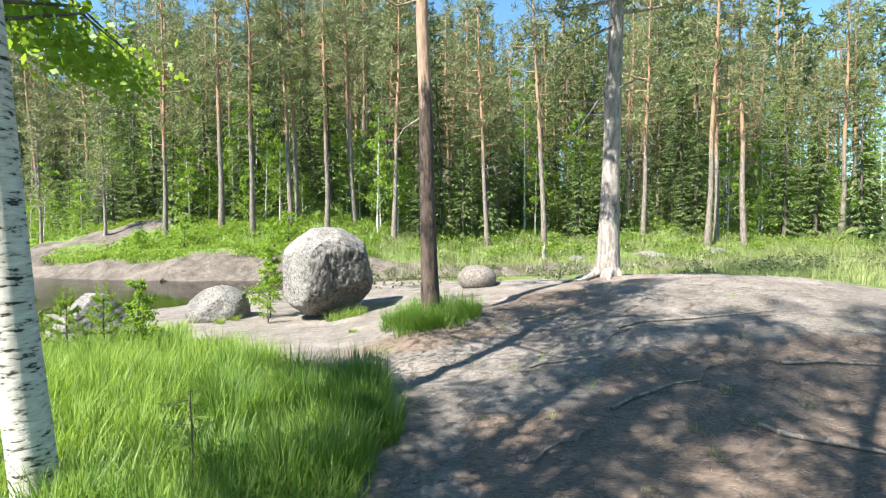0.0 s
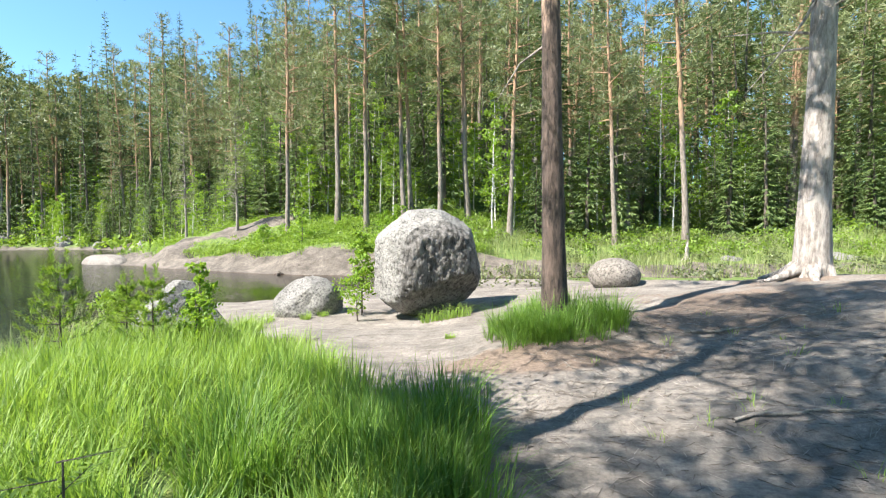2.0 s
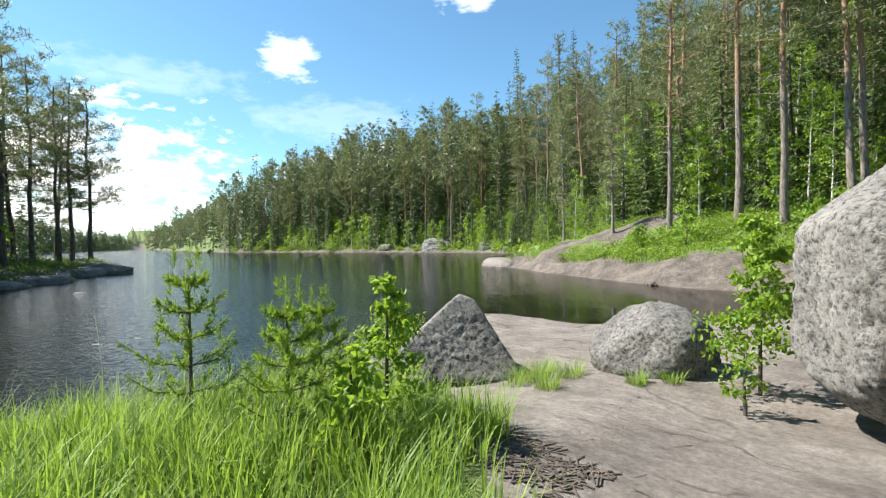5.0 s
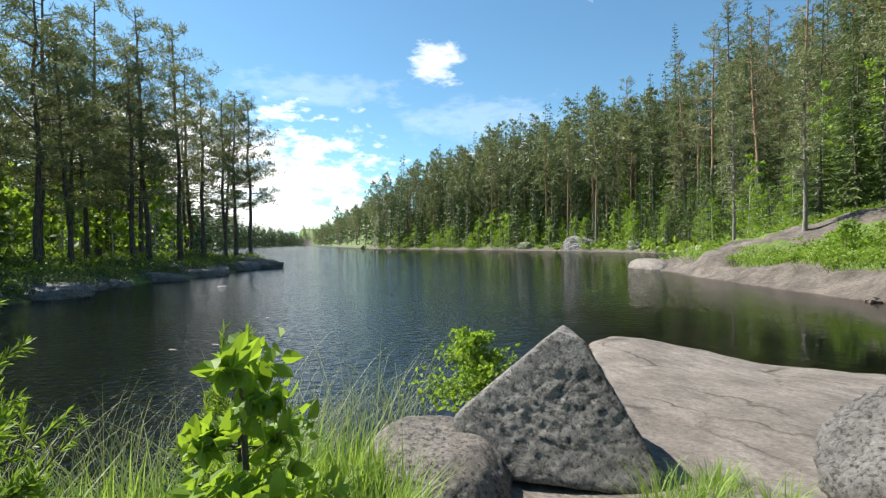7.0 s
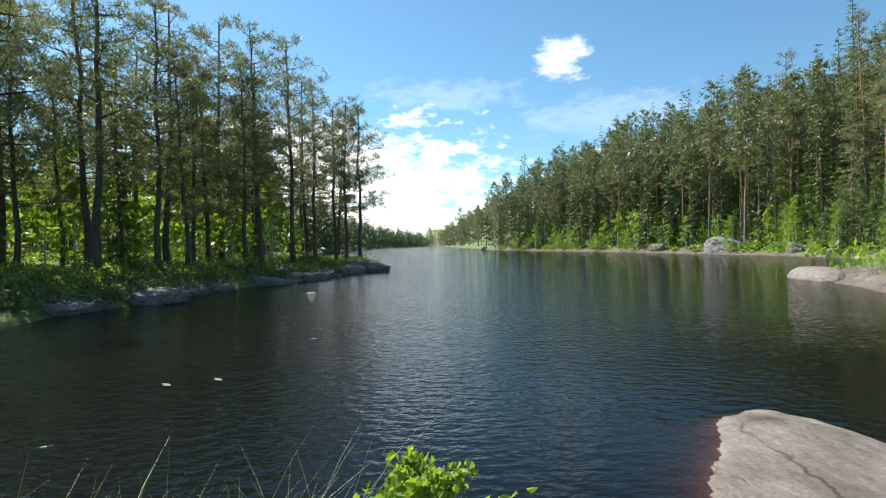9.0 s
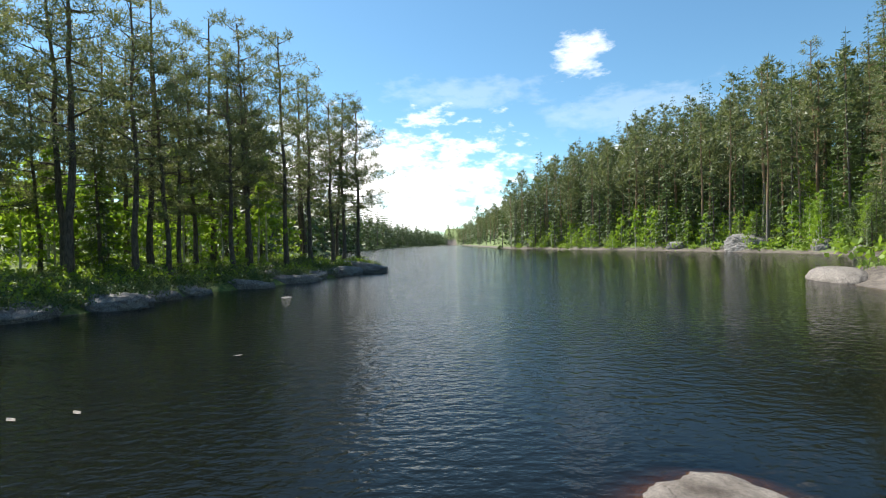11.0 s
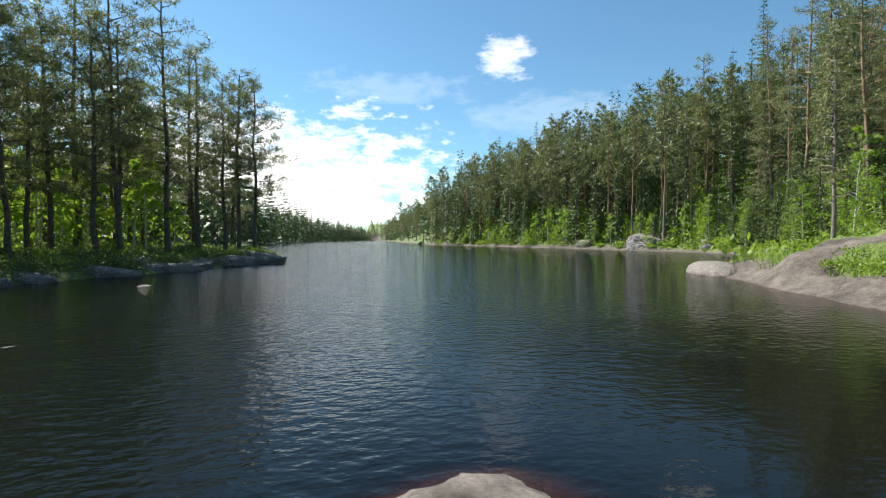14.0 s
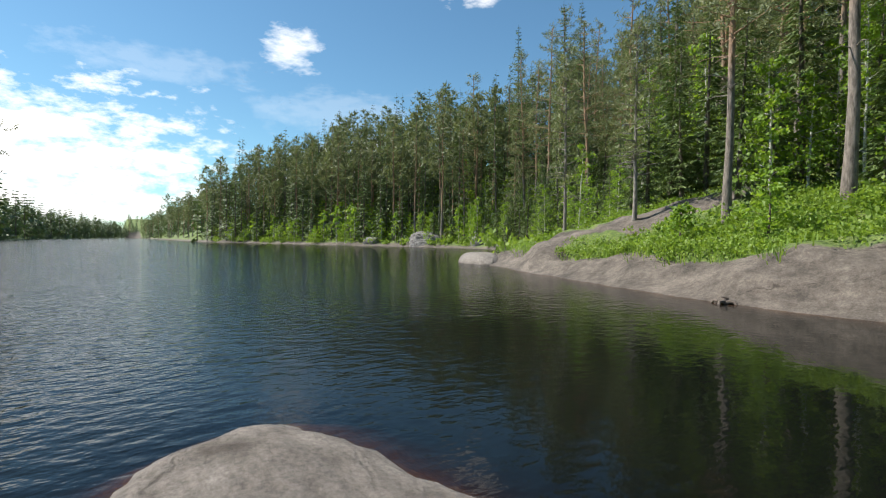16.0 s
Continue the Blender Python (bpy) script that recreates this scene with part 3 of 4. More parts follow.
def spruce_shapes(rng, tall, girth, wide, levels, arms, sprays, leaf, fat=0.13):
    """A spruce: whorls of drooping arms down to the ground."""
    trunk, crown = Mesh(), Mesh()
    zs = np.linspace(-0.2, tall, 6)
    trunk.tube(np.column_stack([zs * 0, zs * 0, zs]), girth * (1 - zs.clip(0) / tall) + 0.008, 7)
    for k in range(levels):
        t = 0.06 + 0.93 * (k / levels) ** 0.9
        reach = wide * (1 - t) ** 0.82 * rng.uniform(0.8, 1.1) + 0.12
        for j in range(max(4, int(arms * (1 - 0.4 * t)))):
            a = rng.uniform(0, 6.283)
            l = reach * rng.uniform(0.65, 1.15)
            droop = 0.45 * (1 - t) - 0.25 * t
            out = np.array([math.cos(a), math.sin(a), -droop])
            side = np.array([-math.sin(a), math.cos(a), 0])
            n = max(3, int(sprays * (0.35 + 0.65 * l / wide)))
            s = rng.uniform(0.12, 1, (n, 1))
            base = np.array([0, 0, t * tall + rng.uniform(-0.1, 0.1)]) + out * l * s + [0, 0, 0.12 * l] * s ** 2
            sg = rng.choice([-1, 1], (n, 1))
            d = unit(out * 0.7 + side * sg * rng.uniform(0.2, 0.9, (n, 1)) + [0, 0, -0.45] * rng.uniform(0, 1.4, (n, 1)))
            ln = leaf * (0.6 + 0.6 * (1 - s)) * rng.uniform(0.7, 1.2, (n, 1)) * (0.6 + 0.4 * min(1, 2.2 * (1 - t)))
            crown.needles(base, d * ln, fat * ln, np.array([0, 0, 1.0]) + rng.normal(0, 0.5, (n, 3)))
    return trunk, crown


def birch_shapes(rng, tall, girth, crown_from, wide, limbs, leaves, leaf, lean=0.03, oval=False):
    """A birch: limbs that fork into twigs, with loose leaves."""
    trunk, crown = Mesh(), Mesh()
    n = 9
    zs = np.linspace(-0.2, tall, n)
    bend = np.cumsum(rng.normal(0, lean, (n, 2)) * tall / n, axis=0)
    bend -= bend[1]
    pts = np.column_stack([bend, zs])
    trunk.tube(pts, girth * (1 - 0.9 * zs.clip(0) / tall) + 0.004, 9)
    for k in range(limbs):
        t = crown_from + (1 - crown_from) * (k + 0.5) / limbs
        z = tall * t * 0.98
        p = np.array([np.interp(z, zs, pts[:, 0]), np.interp(z, zs, pts[:, 1]), z])
        a = k * 2.4 + rng.uniform(-0.6, 0.6)
        l = wide * (1.1 - 0.75 * (t - crown_from) / (1 - crown_from)) * rng.uniform(0.6, 1.15)
        up = rng.uniform(0.25, 0.9)
        out = np.array([math.cos(a), math.sin(a), 0])
        q = np.array([p, p + out * l * 0.5 + [0, 0, up * l * 0.4], p + out * l + [0, 0, up * l * 0.55]])
        trunk.tube(q, [girth * 0.3 * (1 - 0.6 * t), girth * 0.15, 0.003], 5)
        m = max(4, int(leaves / limbs))
        s = rng.uniform(0.25, 1.05, m)
        b = np.column_stack([np.interp(s, [0, 0.5, 1], q[:, i]) for i in range(3)])
        b += np.clip(rng.normal(0, 1, (m, 3)), -1.5, 1.5) * 0.22 * l * [1, 1, 0.7]
        d = unit(rng.normal(0, 1, (m, 3)) + [0, 0, -0.5])
        ln = leaf * rng.uniform(0.6, 1.3, (m, 1))
        (crown.ovals if oval else crown.blades)(b, d * ln, 0.36 * ln, rng.normal(0, 1, (m, 3)))
    return trunk, crown


def tree(kind, shapes, bark, leaf_mat, label, group=""):
    """An Empty at the foot with trunk and crown under it."""
    ob = tagged(new(kind), label, "tree", group)
    part("trunk", shapes[0].mesh("trunk", bark), ob)
    part("crown", shapes[1].mesh("crown", leaf_mat, False), ob)
    return ob


def stand(ob, x, y, z=None, rz=0.0, rx=0.0, ry=0.0, scale=1.0):
    ob.matrix_basis = pose(x, y, ground_z(x, y) if z is None else z, rx, ry, rz) @ Matrix.Diagonal((scale, scale, scale, 1))
    return ob


def plant_copy(ob, x, y, rng, scale=1.0):
    c = copy_thing(ob, pose(x, y, ground_z(x, y) - 0.03, rng.uniform(-2, 2), rng.uniform(-2, 2), rng.uniform(0, 360)))
    c.scale = (scale, scale, scale * rng.uniform(0.92, 1.08))
    return c


# ---- forest ----
rng = np.random.default_rng(4)
L_PINE = "tall Scots pine with reddish upper bark on a wooded lakeshore"
L_SPRUCE = "dark green spruce with drooping branches in the forest"
L_BIRCH = "young leafy birch with light green leaves in the forest"
pines = [tree("pine_tree", pine_shapes(rng, h, g, c, s, 10, 15, 0.27, 8, 0.03), PINE_BARK, PINE_NEEDLE, L_PINE, "forest pines") for h, g, c, s in ((17, 0.14, 0.3, 2.4), (15, 0.12, 0.22, 2.2), (19, 0.16, 0.42, 2.7), (13, 0.11, 0.16, 2.0))]
tall_pines = [tree("pine_tree", pine_shapes(rng, h, g, c, s, 10, 20, 0.27, 12, 0.02), PINE_BARK, PINE_NEEDLE, L_PINE, "forest pines") for h, g, c, s in ((17, 0.14, 0.4, 2.5), (18, 0.15, 0.46, 2.6))]
thin_pines = [tree("pine_tree", pine_shapes(rng, h, 0.075, 0.3, 1.15, 6, 16, 0.22, 16, 0.03), DEAD_WOOD, PINE_NEEDLE, "thin half-dead pine with sparse needles on a rocky bank", "half-dead pines") for h in (9.0, 7.5)]
shore_pines = [tree("pine_tree", pine_shapes(rng, h, g, c, s, 26, 16, 0.26, 14, 0.05, 0.1, 3, 0.62), PINE_BARK_SHADE, PINE_NEEDLE, "crooked pine on a heathy shore, its stem coloured as in shade", "shore pines") for h, g, c, s in ((15, 0.17, 0.36, 3.9), (14, 0.15, 0.3, 3.4), (13, 0.13, 0.26, 3.0))]
spruces = [tree("spruce_tree", spruce_shapes(rng, h, 0.14, w, n, 9, 18, 0.38), SPRUCE_BARK, SPRUCE_NEEDLE, L_SPRUCE, "forest spruces") for h, w, n in ((20, 2.2, 46), (15, 2.0, 40), (10, 1.7, 34), (6.5, 1.4, 28))]
birches = [tree("birch_tree", birch_shapes(rng, h, 0.06, c, w, 18, 1150, 0.16), BIRCH_BARK, BIRCH_LEAF, L_BIRCH, "forest birches") for h, c, w in ((7, 0.2, 1.4), (4.5, 0.12, 1.2), (10, 0.3, 1.7))]


class Scatter:
    """Keeps trees apart from one another."""

    def __init__(self):
        self.xy = np.zeros((0, 2))

    def free(self, x, y, gap):
        return len(self.xy) == 0 or np.min(np.hypot(self.xy[:, 0] - x, self.xy[:, 1] - y)) > gap

    def take(self, x, y):
        self.xy = np.vstack([self.xy, (x, y)])


taken = Scatter()
used = {}


def put(kinds, x, y, scale=1.0):
    fresh = [k for k in kinds if k not in used]
    ob = fresh[0] if fresh else kinds[int(rng.integers(len(kinds)))]
    if ob not in used:
        used[ob] = True
        stand(ob, x, y, ground_z(x, y) - 0.03, rng.uniform(0, 360), scale=scale)
    else:
        plant_copy(ob, x, y, rng, scale)
    taken.take(x, y)


# slender pines along the bank opposite
for x, y in ((-22.6, 28.5), (-18.6, 28.0)):
    put(thin_pines, x, y)
for x, y in ((-14.7, 27.0), (-11.7, 27.2), (-9.8, 26.6), (-8.0, 27.6), (-7.8, 28.4), (-5.9, 27.5), (-4.6, 28.6), (-2.2, 27.7), (3.2, 28.4), (6.6, 28.2), (13.2, 30), (16.2, 28), (17.3, 29), (18, 27.5), (26, 30)):
    put(tall_pines, x, y, rng.uniform(0.85, 1.05))
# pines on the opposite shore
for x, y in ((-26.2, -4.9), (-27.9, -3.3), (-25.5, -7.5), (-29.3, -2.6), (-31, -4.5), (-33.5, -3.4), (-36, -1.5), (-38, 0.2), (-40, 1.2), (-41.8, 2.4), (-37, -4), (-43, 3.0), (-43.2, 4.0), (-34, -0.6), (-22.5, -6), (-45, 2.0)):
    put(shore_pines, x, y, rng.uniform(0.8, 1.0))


def fill(n, x0, x1, y0, y1, test, gap, choose):
    made = tries = 0
    while made < n and tries < n * 40:
        tries += 1
        x, y = rng.uniform(x0, x1), rng.uniform(y0, y1)
        d = float(shore_distance(x, y))
        if test(x, y, d) and taken.free(x, y, gap):
            choose(x, y, d)
            made += 1


def mixed(x, y, d):
    r = rng.uniform()
    k = 1.0 + 0.5 * float(step(-x, 22, 32)) * float(step(d, 2, 7))
    east = float(step(x, -24, -14))
    if r < 0.34 + 0.14 * east:
        put(pines, x, y, k * rng.uniform(0.75, 1.02))
    elif r < 0.8 - 0.05 * east:
        put(spruces[:3], x, y, k * rng.uniform(0.75, 1.1))
    else:
        put(birches, x, y, rng.uniform(0.7, 1.15))


def fringe(x, y, d):
    put(birches[:2] if rng.uniform() < 0.45 else spruces[2:], x, y, rng.uniform(0.5, 1.0))


def heath(x, y, d):
    r = rng.uniform()
    if d < 5 or r < 0.45:
        put(shore_pines, x, y, rng.uniform(0.65, 0.95))
    else:
        put(birches if r < 0.85 else spruces[2:], x, y, rng.uniform(0.6, 0.9))


fill(235, -32, 34, 28, 52, lambda x, y, d: d > 7.5 and (x < 4 or d > 10), 1.4, mixed)
fill(110, -30, 30, 26, 42, lambda x, y, d: 6.0 < d < 15 and (x < 4 or d > 8), 0.9, fringe)
fill(135, -82, -28, 34, 84, lambda x, y, d: 1.8 < d < 26, 1.5, lambda x, y, d: mixed(x, y, d) if d > 3.5 else fringe(x, y, d))
fill(60, -70, -28, 30, 62, lambda x, y, d: 1.0 < d < 6, 0.9, fringe)
fill(58, -48, -14, -24, 3, lambda x, y, d: d > 3.2, 1.3, heath)


def joined_woods(name, label, mat, bark, shapes, n, x0, x1, y0, y1, test, gap, lo, hi):
    """Woods too far off to tell tree from tree: one mesh of crowns and one of stems."""
    crown, stems = Mesh(), Mesh()
    made = tries = 0
    while made < n and tries < n * 30:
        tries += 1
        x, y = rng.uniform(x0, x1), rng.uniform(y0, y1)
        d = float(shore_distance(x, y))
        if not test(x, y, d) or not taken.free(x, y, gap):
            continue
        taken.take(x, y)
        made += 1
        a, k = rng.uniform(0, 6.28), rng.uniform(lo, hi)
        turn = np.array([[math.cos(a), -math.sin(a), 0], [math.sin(a), math.cos(a), 0], [0, 0, 1]]) * k
        foot = np.array([x, y, ground_z(x, y) - 0.05])
        tr, cr = shapes[int(rng.integers(len(shapes)))]
        for src, dst in ((tr, stems), (cr, crown)):
            off = 0
            for v, f in zip(src.v, src.f):
                dst.add(v @ turn.T + foot, f - off)
                off += len(v)
    tagged(new(name, crown.mesh(name, mat, False)), label, "woods", kind="stuff")
    tagged(new(name + "_stems", stems.mesh(name + "_stems", bark)), "stems of " + label, "woods", kind="stuff")


far_pine = [pine_shapes(rng, h, 0.16, c, 3.2, 6, 9, 0.55, 0, 0.02, 0.17, 0) for h, c in ((16, 0.5), (18, 0.58), (14, 0.42))]
far_spruce = [spruce_shapes(rng, h, 0.14, w, 26, 7, 9, 0.6, 0.2) for h, w in ((18, 2.6), (15, 2.3), (11, 2.0))]
far_birch = [birch_shapes(rng, h, 0.08, 0.15, 2.0, 10, 260, 0.5) for h in (8, 6)]
far_off = [spruce_shapes(rng, h, 0.14, 4.2, 14, 7, 4, 1.3, 0.35) for h in (16, 13)]
L1, L2, L3 = "distant pine woods on a lakeside hill", "distant dark spruce woods on a lakeside hill", "distant light green birch woods along a lake"
hill_near = lambda x, y, d: 26 < d < 60 and y > 20
hill_mid = lambda x, y, d: 1.0 < d < 42 and y > 20
hill_far = lambda x, y, d: 0.5 < d < 45 and y > 20
joined_woods("far_pine_woods", L1, PINE_NEEDLE, PINE_BARK, far_pine, 150, -75, 60, 45, 110, hill_near, 2.2, 1.1, 1.5)
joined_woods("far_spruce_woods", L2, SPRUCE_NEEDLE, SPRUCE_BARK, far_spruce, 150, -75, 60, 45, 110, hill_near, 2, 1.0, 1.5)
joined_woods("far_pine_woods", L1, PINE_NEEDLE, PINE_BARK, far_pine, 150, -175, -70, 35, 100, hill_mid, 2.2, 1.0, 1.45)
joined_woods("far_spruce_woods", L2, SPRUCE_NEEDLE, SPRUCE_BARK, far_spruce, 290, -175, -70, 35, 100, hill_mid, 2.0, 0.9, 1.6)
joined_woods("far_birch_woods", L3, BIRCH_LEAF, BIRCH_BARK, far_birch, 200, -175, -60, 35, 100, lambda x, y, d: 0.6 < d < 20 and y > 20, 1.4, 0.5, 1.0)
joined_woods("far_pine_woods", L1, PINE_NEEDLE, PINE_BARK, far_pine, 200, -1000, -170, 30, 110, hill_far, 3, 1.0, 1.5)
joined_woods("far_spruce_woods", L2, SPRUCE_NEEDLE, SPRUCE_BARK, far_off, 420, -1000, -60, -75, 40, lambda x, y, d: 0.5 < d < 20 and y < 32, 2.2, 1.0, 1.5)
joined_woods("far_spruce_woods", L2, SPRUCE_NEEDLE, SPRUCE_BARK, far_off, 160, -1000, -170, 30, 110, hill_far, 3, 0.9, 1.4)
joined_woods("far_birch_woods", L3, BIRCH_LEAF, BIRCH_BARK, far_birch, 60, -48, -14, -26, 4, lambda x, y, d: 5 < d < 16 and y < 10, 1.0, 0.5, 0.8)
joined_woods("far_pine_woods", L1, PINE_NEEDLE, PINE_BARK, far_pine, 60, -14, 60, -50, -10, lambda x, y, d: d > 3, 2.5, 0.8, 1.0)
joined_woods("far_spruce_woods", L2, SPRUCE_NEEDLE, SPRUCE_BARK, far_spruce, 60, 18, 70, -20, 45, lambda x, y, d: d > 3 and x - 0.3 * y > 14, 2.2, 0.7, 1.0)

joined_woods("far_spruce_woods", L2, SPRUCE_NEEDLE, SPRUCE_BARK, far_spruce, 60, -70, -12, -48, -6, lambda x, y, d: 9 < d < 45 and y < 0, 1.6, 0.6, 0.95)
joined_woods("far_birch_woods", L3, BIRCH_LEAF, BIRCH_BARK, far_birch, 60, -60, -12, -32, -5, lambda x, y, d: 7 < d < 25 and y < 0, 1.2, 0.6, 0.95)

# ---- trees beside the path ----
dark_pine = tree("pine_tree", pine_shapes(rng, 13, 0.118, 0.52, 3.0, 22, 50, 0.2, 0, 0.008, 0.1, 6), PINE_BARK_DARK, PINE_NEEDLE, "dark-barked pine with reddish upper stem in a grass tuft")
stand(dark_pine, -0.14, 7.1, 0.22, 40, 0, -1.4)
pale_pine = tree("pine_tree", pine_shapes(rng, 15, 0.19, 0.36, 3.6, 16, 44, 0.2, 5, 0.006, 0.1, 6), PINE_BARK_PALE, PINE_NEEDLE, "thick pale-barked pine with drooping dead limbs on bedrock")
stand(pale_pine, 3.55, 9.7, None, 0, 0, 2.2)


def limb(pts, r):
    m = Mesh()
    m.tube(pts, np.linspace(r, r * 0.15, len(pts)), 6)
    return m.mesh("limb", DEAD_WOOD)


part("limb", limb([(0, 0, 5.2), (-0.5, -0.2, 4.9), (-1.1, -0.3, 4.55), (-1.7, -0.5, 3.9)], 0.04), pale_pine, "bare dead limb")
part("limb", limb([(0, 0, 4.3), (-0.3, -0.1, 3.7), (-0.7, -0.2, 3.1), (-1.1, -0.3, 2.6)], 0.03), pale_pine, "bare dead limb")
part("limb", limb([(0, 0, 4.9), (-0.3, 0.2, 4.8), (-0.7, 0.3, 4.95), (-1.1, 0.2, 4.7)], 0.025), dark_pine, "bare dead limb")
part("limb", limb([(0, 0, 3.2), (-0.25, 0.2, 3.0), (-0.5, 0.3, 2.6)], 0.018), dark_pine, "bare dead limb")
for a, l in ((200, 0.75), (255, 0.6), (150, 0.65), (310, 0.5)):
    out = np.array([math.cos(radians(a)), math.sin(radians(a)), 0])
    m = Mesh()
    m.tube([(0, 0, 0.32), out * 0.22 + [0, 0, 0.1], out * l * 0.6 + [0, 0, 0.0], out * l + [0, 0, -0.08]], [0.11, 0.1, 0.06, 0.02], 7)
    part("root", m.mesh("root", PINE_BARK_PALE), pale_pine)
white_birch = tree("birch_tree", birch_shapes(rng, 11.5, 0.125, 0.52, 1.7, 30, 14000, 0.07, 0.012), BIRCH_BARK, BIRCH_LEAF, "white-barked birch with dark bands beside the path")
stand(white_birch, -2.62, 2.6, None, 20, 0, -2.5)
for x, y, k in ((0.2, -2.2, 0.9), (3.2, -2.6, 1.0)):
    c = copy_thing(white_birch, pose(x, y, ground_z(x, y) - 0.05, 0, 0, rng.uniform(0, 360)))
    c.scale = (k, k, k)
for k in range(11):
    a = 1.0 + 0.17 * k
    p = np.array([0.0, 0.0, 3.0 + 0.12 * k])
    way = np.array([math.cos(a), math.sin(a), 0.0]) * (1.2 + 0.25 * (k % 3))
    q = p + way * 0.55 + [0, 0, 0.3]
    e = p + way + [0, 0, 0.1]
    sprig, spray = Mesh(), Mesh()
    sprig.tube([p, q, e], [0.016, 0.01, 0.003], 5)
    n = 300
    w = rng.uniform(0.3, 1.05, (n, 1))
    b = p + (e - p) * w + rng.normal(0, 0.15, (n, 3)) * [1, 1, 0.8] - [0, 0, 0.12] * w
    ln = 0.07 * rng.uniform(0.6, 1.3, (n, 1))
    spray.blades(b, unit(rng.normal(0, 1, (n, 3)) + [0, 0, -0.6]) * ln, 0.36 * ln, rng.normal(0, 1, (n, 3)))
    branch = part("limb", sprig.mesh("limb", SPRUCE_BARK), white_birch)
    part("foliage", spray.mesh("foliage", BIRCH_LEAF, False), branch)
for x, y, k in ((-4.3, -1.9, 0.85), (-3.6, -0.8, 0.8), (-4.0, -0.9, 0.75), (-1.2, -3.0, 0.9), (1.4, -1.9, 0.85), (-1.9, -2.0, 0.8)):
    plant_copy(tall_pines[0], x, y, rng, k)
taken.take(-0.14, 7.1)


# ---- boulders ----
def boulder(name, label, x, y, z, size, cuts, seed, mat=ROCK, rough=0.05, level=5, turn=0.0, peak=0.0, square=2.0, flaky=None):
    """A weathered block: a ball cut by planes, then broken up by ridges, pits and grain."""
    bm = bmesh.new()
    bmesh.ops.create_icosphere(bm, subdivisions=level, radius=1.0)
    off = Vector((seed * 7.3, seed * 3.1, seed * 5.7))
    for v in bm.verts:
        u = v.co.normalized()
        r = (abs(u.x) ** square + abs(u.y) ** square + abs(u.z) ** square) ** (-1 / square)
        for nx, ny, nz, dist in cuts:
            c = u.x * nx + u.y * ny + u.z * nz
            if c > 1e-3:
                k = dist / c
                r = min(r, k) if abs(r - k) > 0.05 else min(r, k) - (0.05 - abs(r - k)) ** 2 / 0.2
        p = u * r
        p.x, p.y = p.x * (1 - peak * (p.z + 1) / 2), p.y * (1 - peak * (p.z + 1) / 2)
        q = p * 1.6 + off
        ridge = 1 - abs(noise.noise(q * 2.2))
        d = 0.45 * noise.noise(q) + 0.42 * noise.fractal(q * 6, 0.5, 2.1, 7) - 0.4 * max(0, ridge - 0.95) * 12
        if flaky and u.dot(Vector(flaky)) > 0.5:
            k = Vector((q.x * 5, q.y * 5, q.z * 1.8))
            d += min(1, (u.dot(Vector(flaky)) - 0.5) * 8) * (0.9 * abs(noise.noise(k)) + 0.7 * noise.noise(k * 2.3) + 0.4 * noise.noise(k * 5.1) - 0.6)
        p = p + u * d * rough
        v.co = Vector((p.x * size[0], p.y * size[1], p.z * size[2]))
    me = bpy.data.meshes.new(name)
    bm.to_mesh(me)
    bm.free()
    me.polygons.foreach_set("use_smooth", [True] * len(me.polygons))
    me.materials.append(mat)
    ob = tagged(new(name, me), label, "rock")
    ob.matrix_basis = pose(x, y, z, 0, 0, turn)
    return ob


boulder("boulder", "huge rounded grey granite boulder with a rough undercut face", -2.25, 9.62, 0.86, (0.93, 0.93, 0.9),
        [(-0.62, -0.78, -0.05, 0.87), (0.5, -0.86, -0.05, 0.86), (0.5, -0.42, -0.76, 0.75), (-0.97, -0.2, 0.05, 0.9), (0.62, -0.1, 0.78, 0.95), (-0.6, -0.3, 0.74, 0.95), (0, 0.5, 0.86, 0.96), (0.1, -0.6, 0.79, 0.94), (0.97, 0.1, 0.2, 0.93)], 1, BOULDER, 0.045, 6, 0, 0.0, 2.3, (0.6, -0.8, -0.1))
boulder("boulder", "pointed grey boulder with lichen over a dark hollow", -6.45, 8.68, 0.0, (0.95, 0.95, 0.74),
        [(-0.5, -0.56, 0.66, 0.48), (-0.6, -0.78, 0.1, 0.62), (0.3, 0.88, 0.37, 0.46), (0.37, 0.93, 0.05, 0.6), (0.1, 0.25, 0.96, 0.8), (0.8, -0.52, 0.3, 0.52), (-0.8, 0.38, 0.45, 0.6), (0.3, -0.2, -0.93, 0.62)], 2, ROCK, 0.026, 6, 0, 0.0, 4.0)
boulder("boulder", "low grey boulder with a cracked top on bedrock", -4.6, 9.95, 0.06, (0.64, 0.6, 0.52),
        [(-0.6, -0.4, 0.68, 0.72), (0.9, -0.2, 0.1, 0.8), (0, -0.9, 0.2, 0.82)], 3, rough=0.1, turn=20)
boulder("boulder", "small rounded pinkish boulder on bedrock under pines", 0.87, 10.2, 0.62, (0.42, 0.38, 0.3), [(0, 0, -1, 0.8)], 4, ROCK_WARM, 0.05)
boulder("boulder", "flat warm-toned shore rock beside the water", -6.35, 7.72, -0.34, (0.65, 0.5, 0.36), [(0, 0, 1, 0.8)], 5, ROCK_WARM, 0.06)
boulder("boulder", "low rock just above the lake water", -24.9, 4.16, -0.53, (0.45, 0.3, 0.14), [], 6, ROCK, 0.08, 4)
boulder("boulder", "long bare rock point at the water", -28.3, 28.1, -0.5, (2.6, 1.1, 0.75), [(0, 0, 1, 0.85)], 7, ROCK_WARM, 0.06, 5, -24)
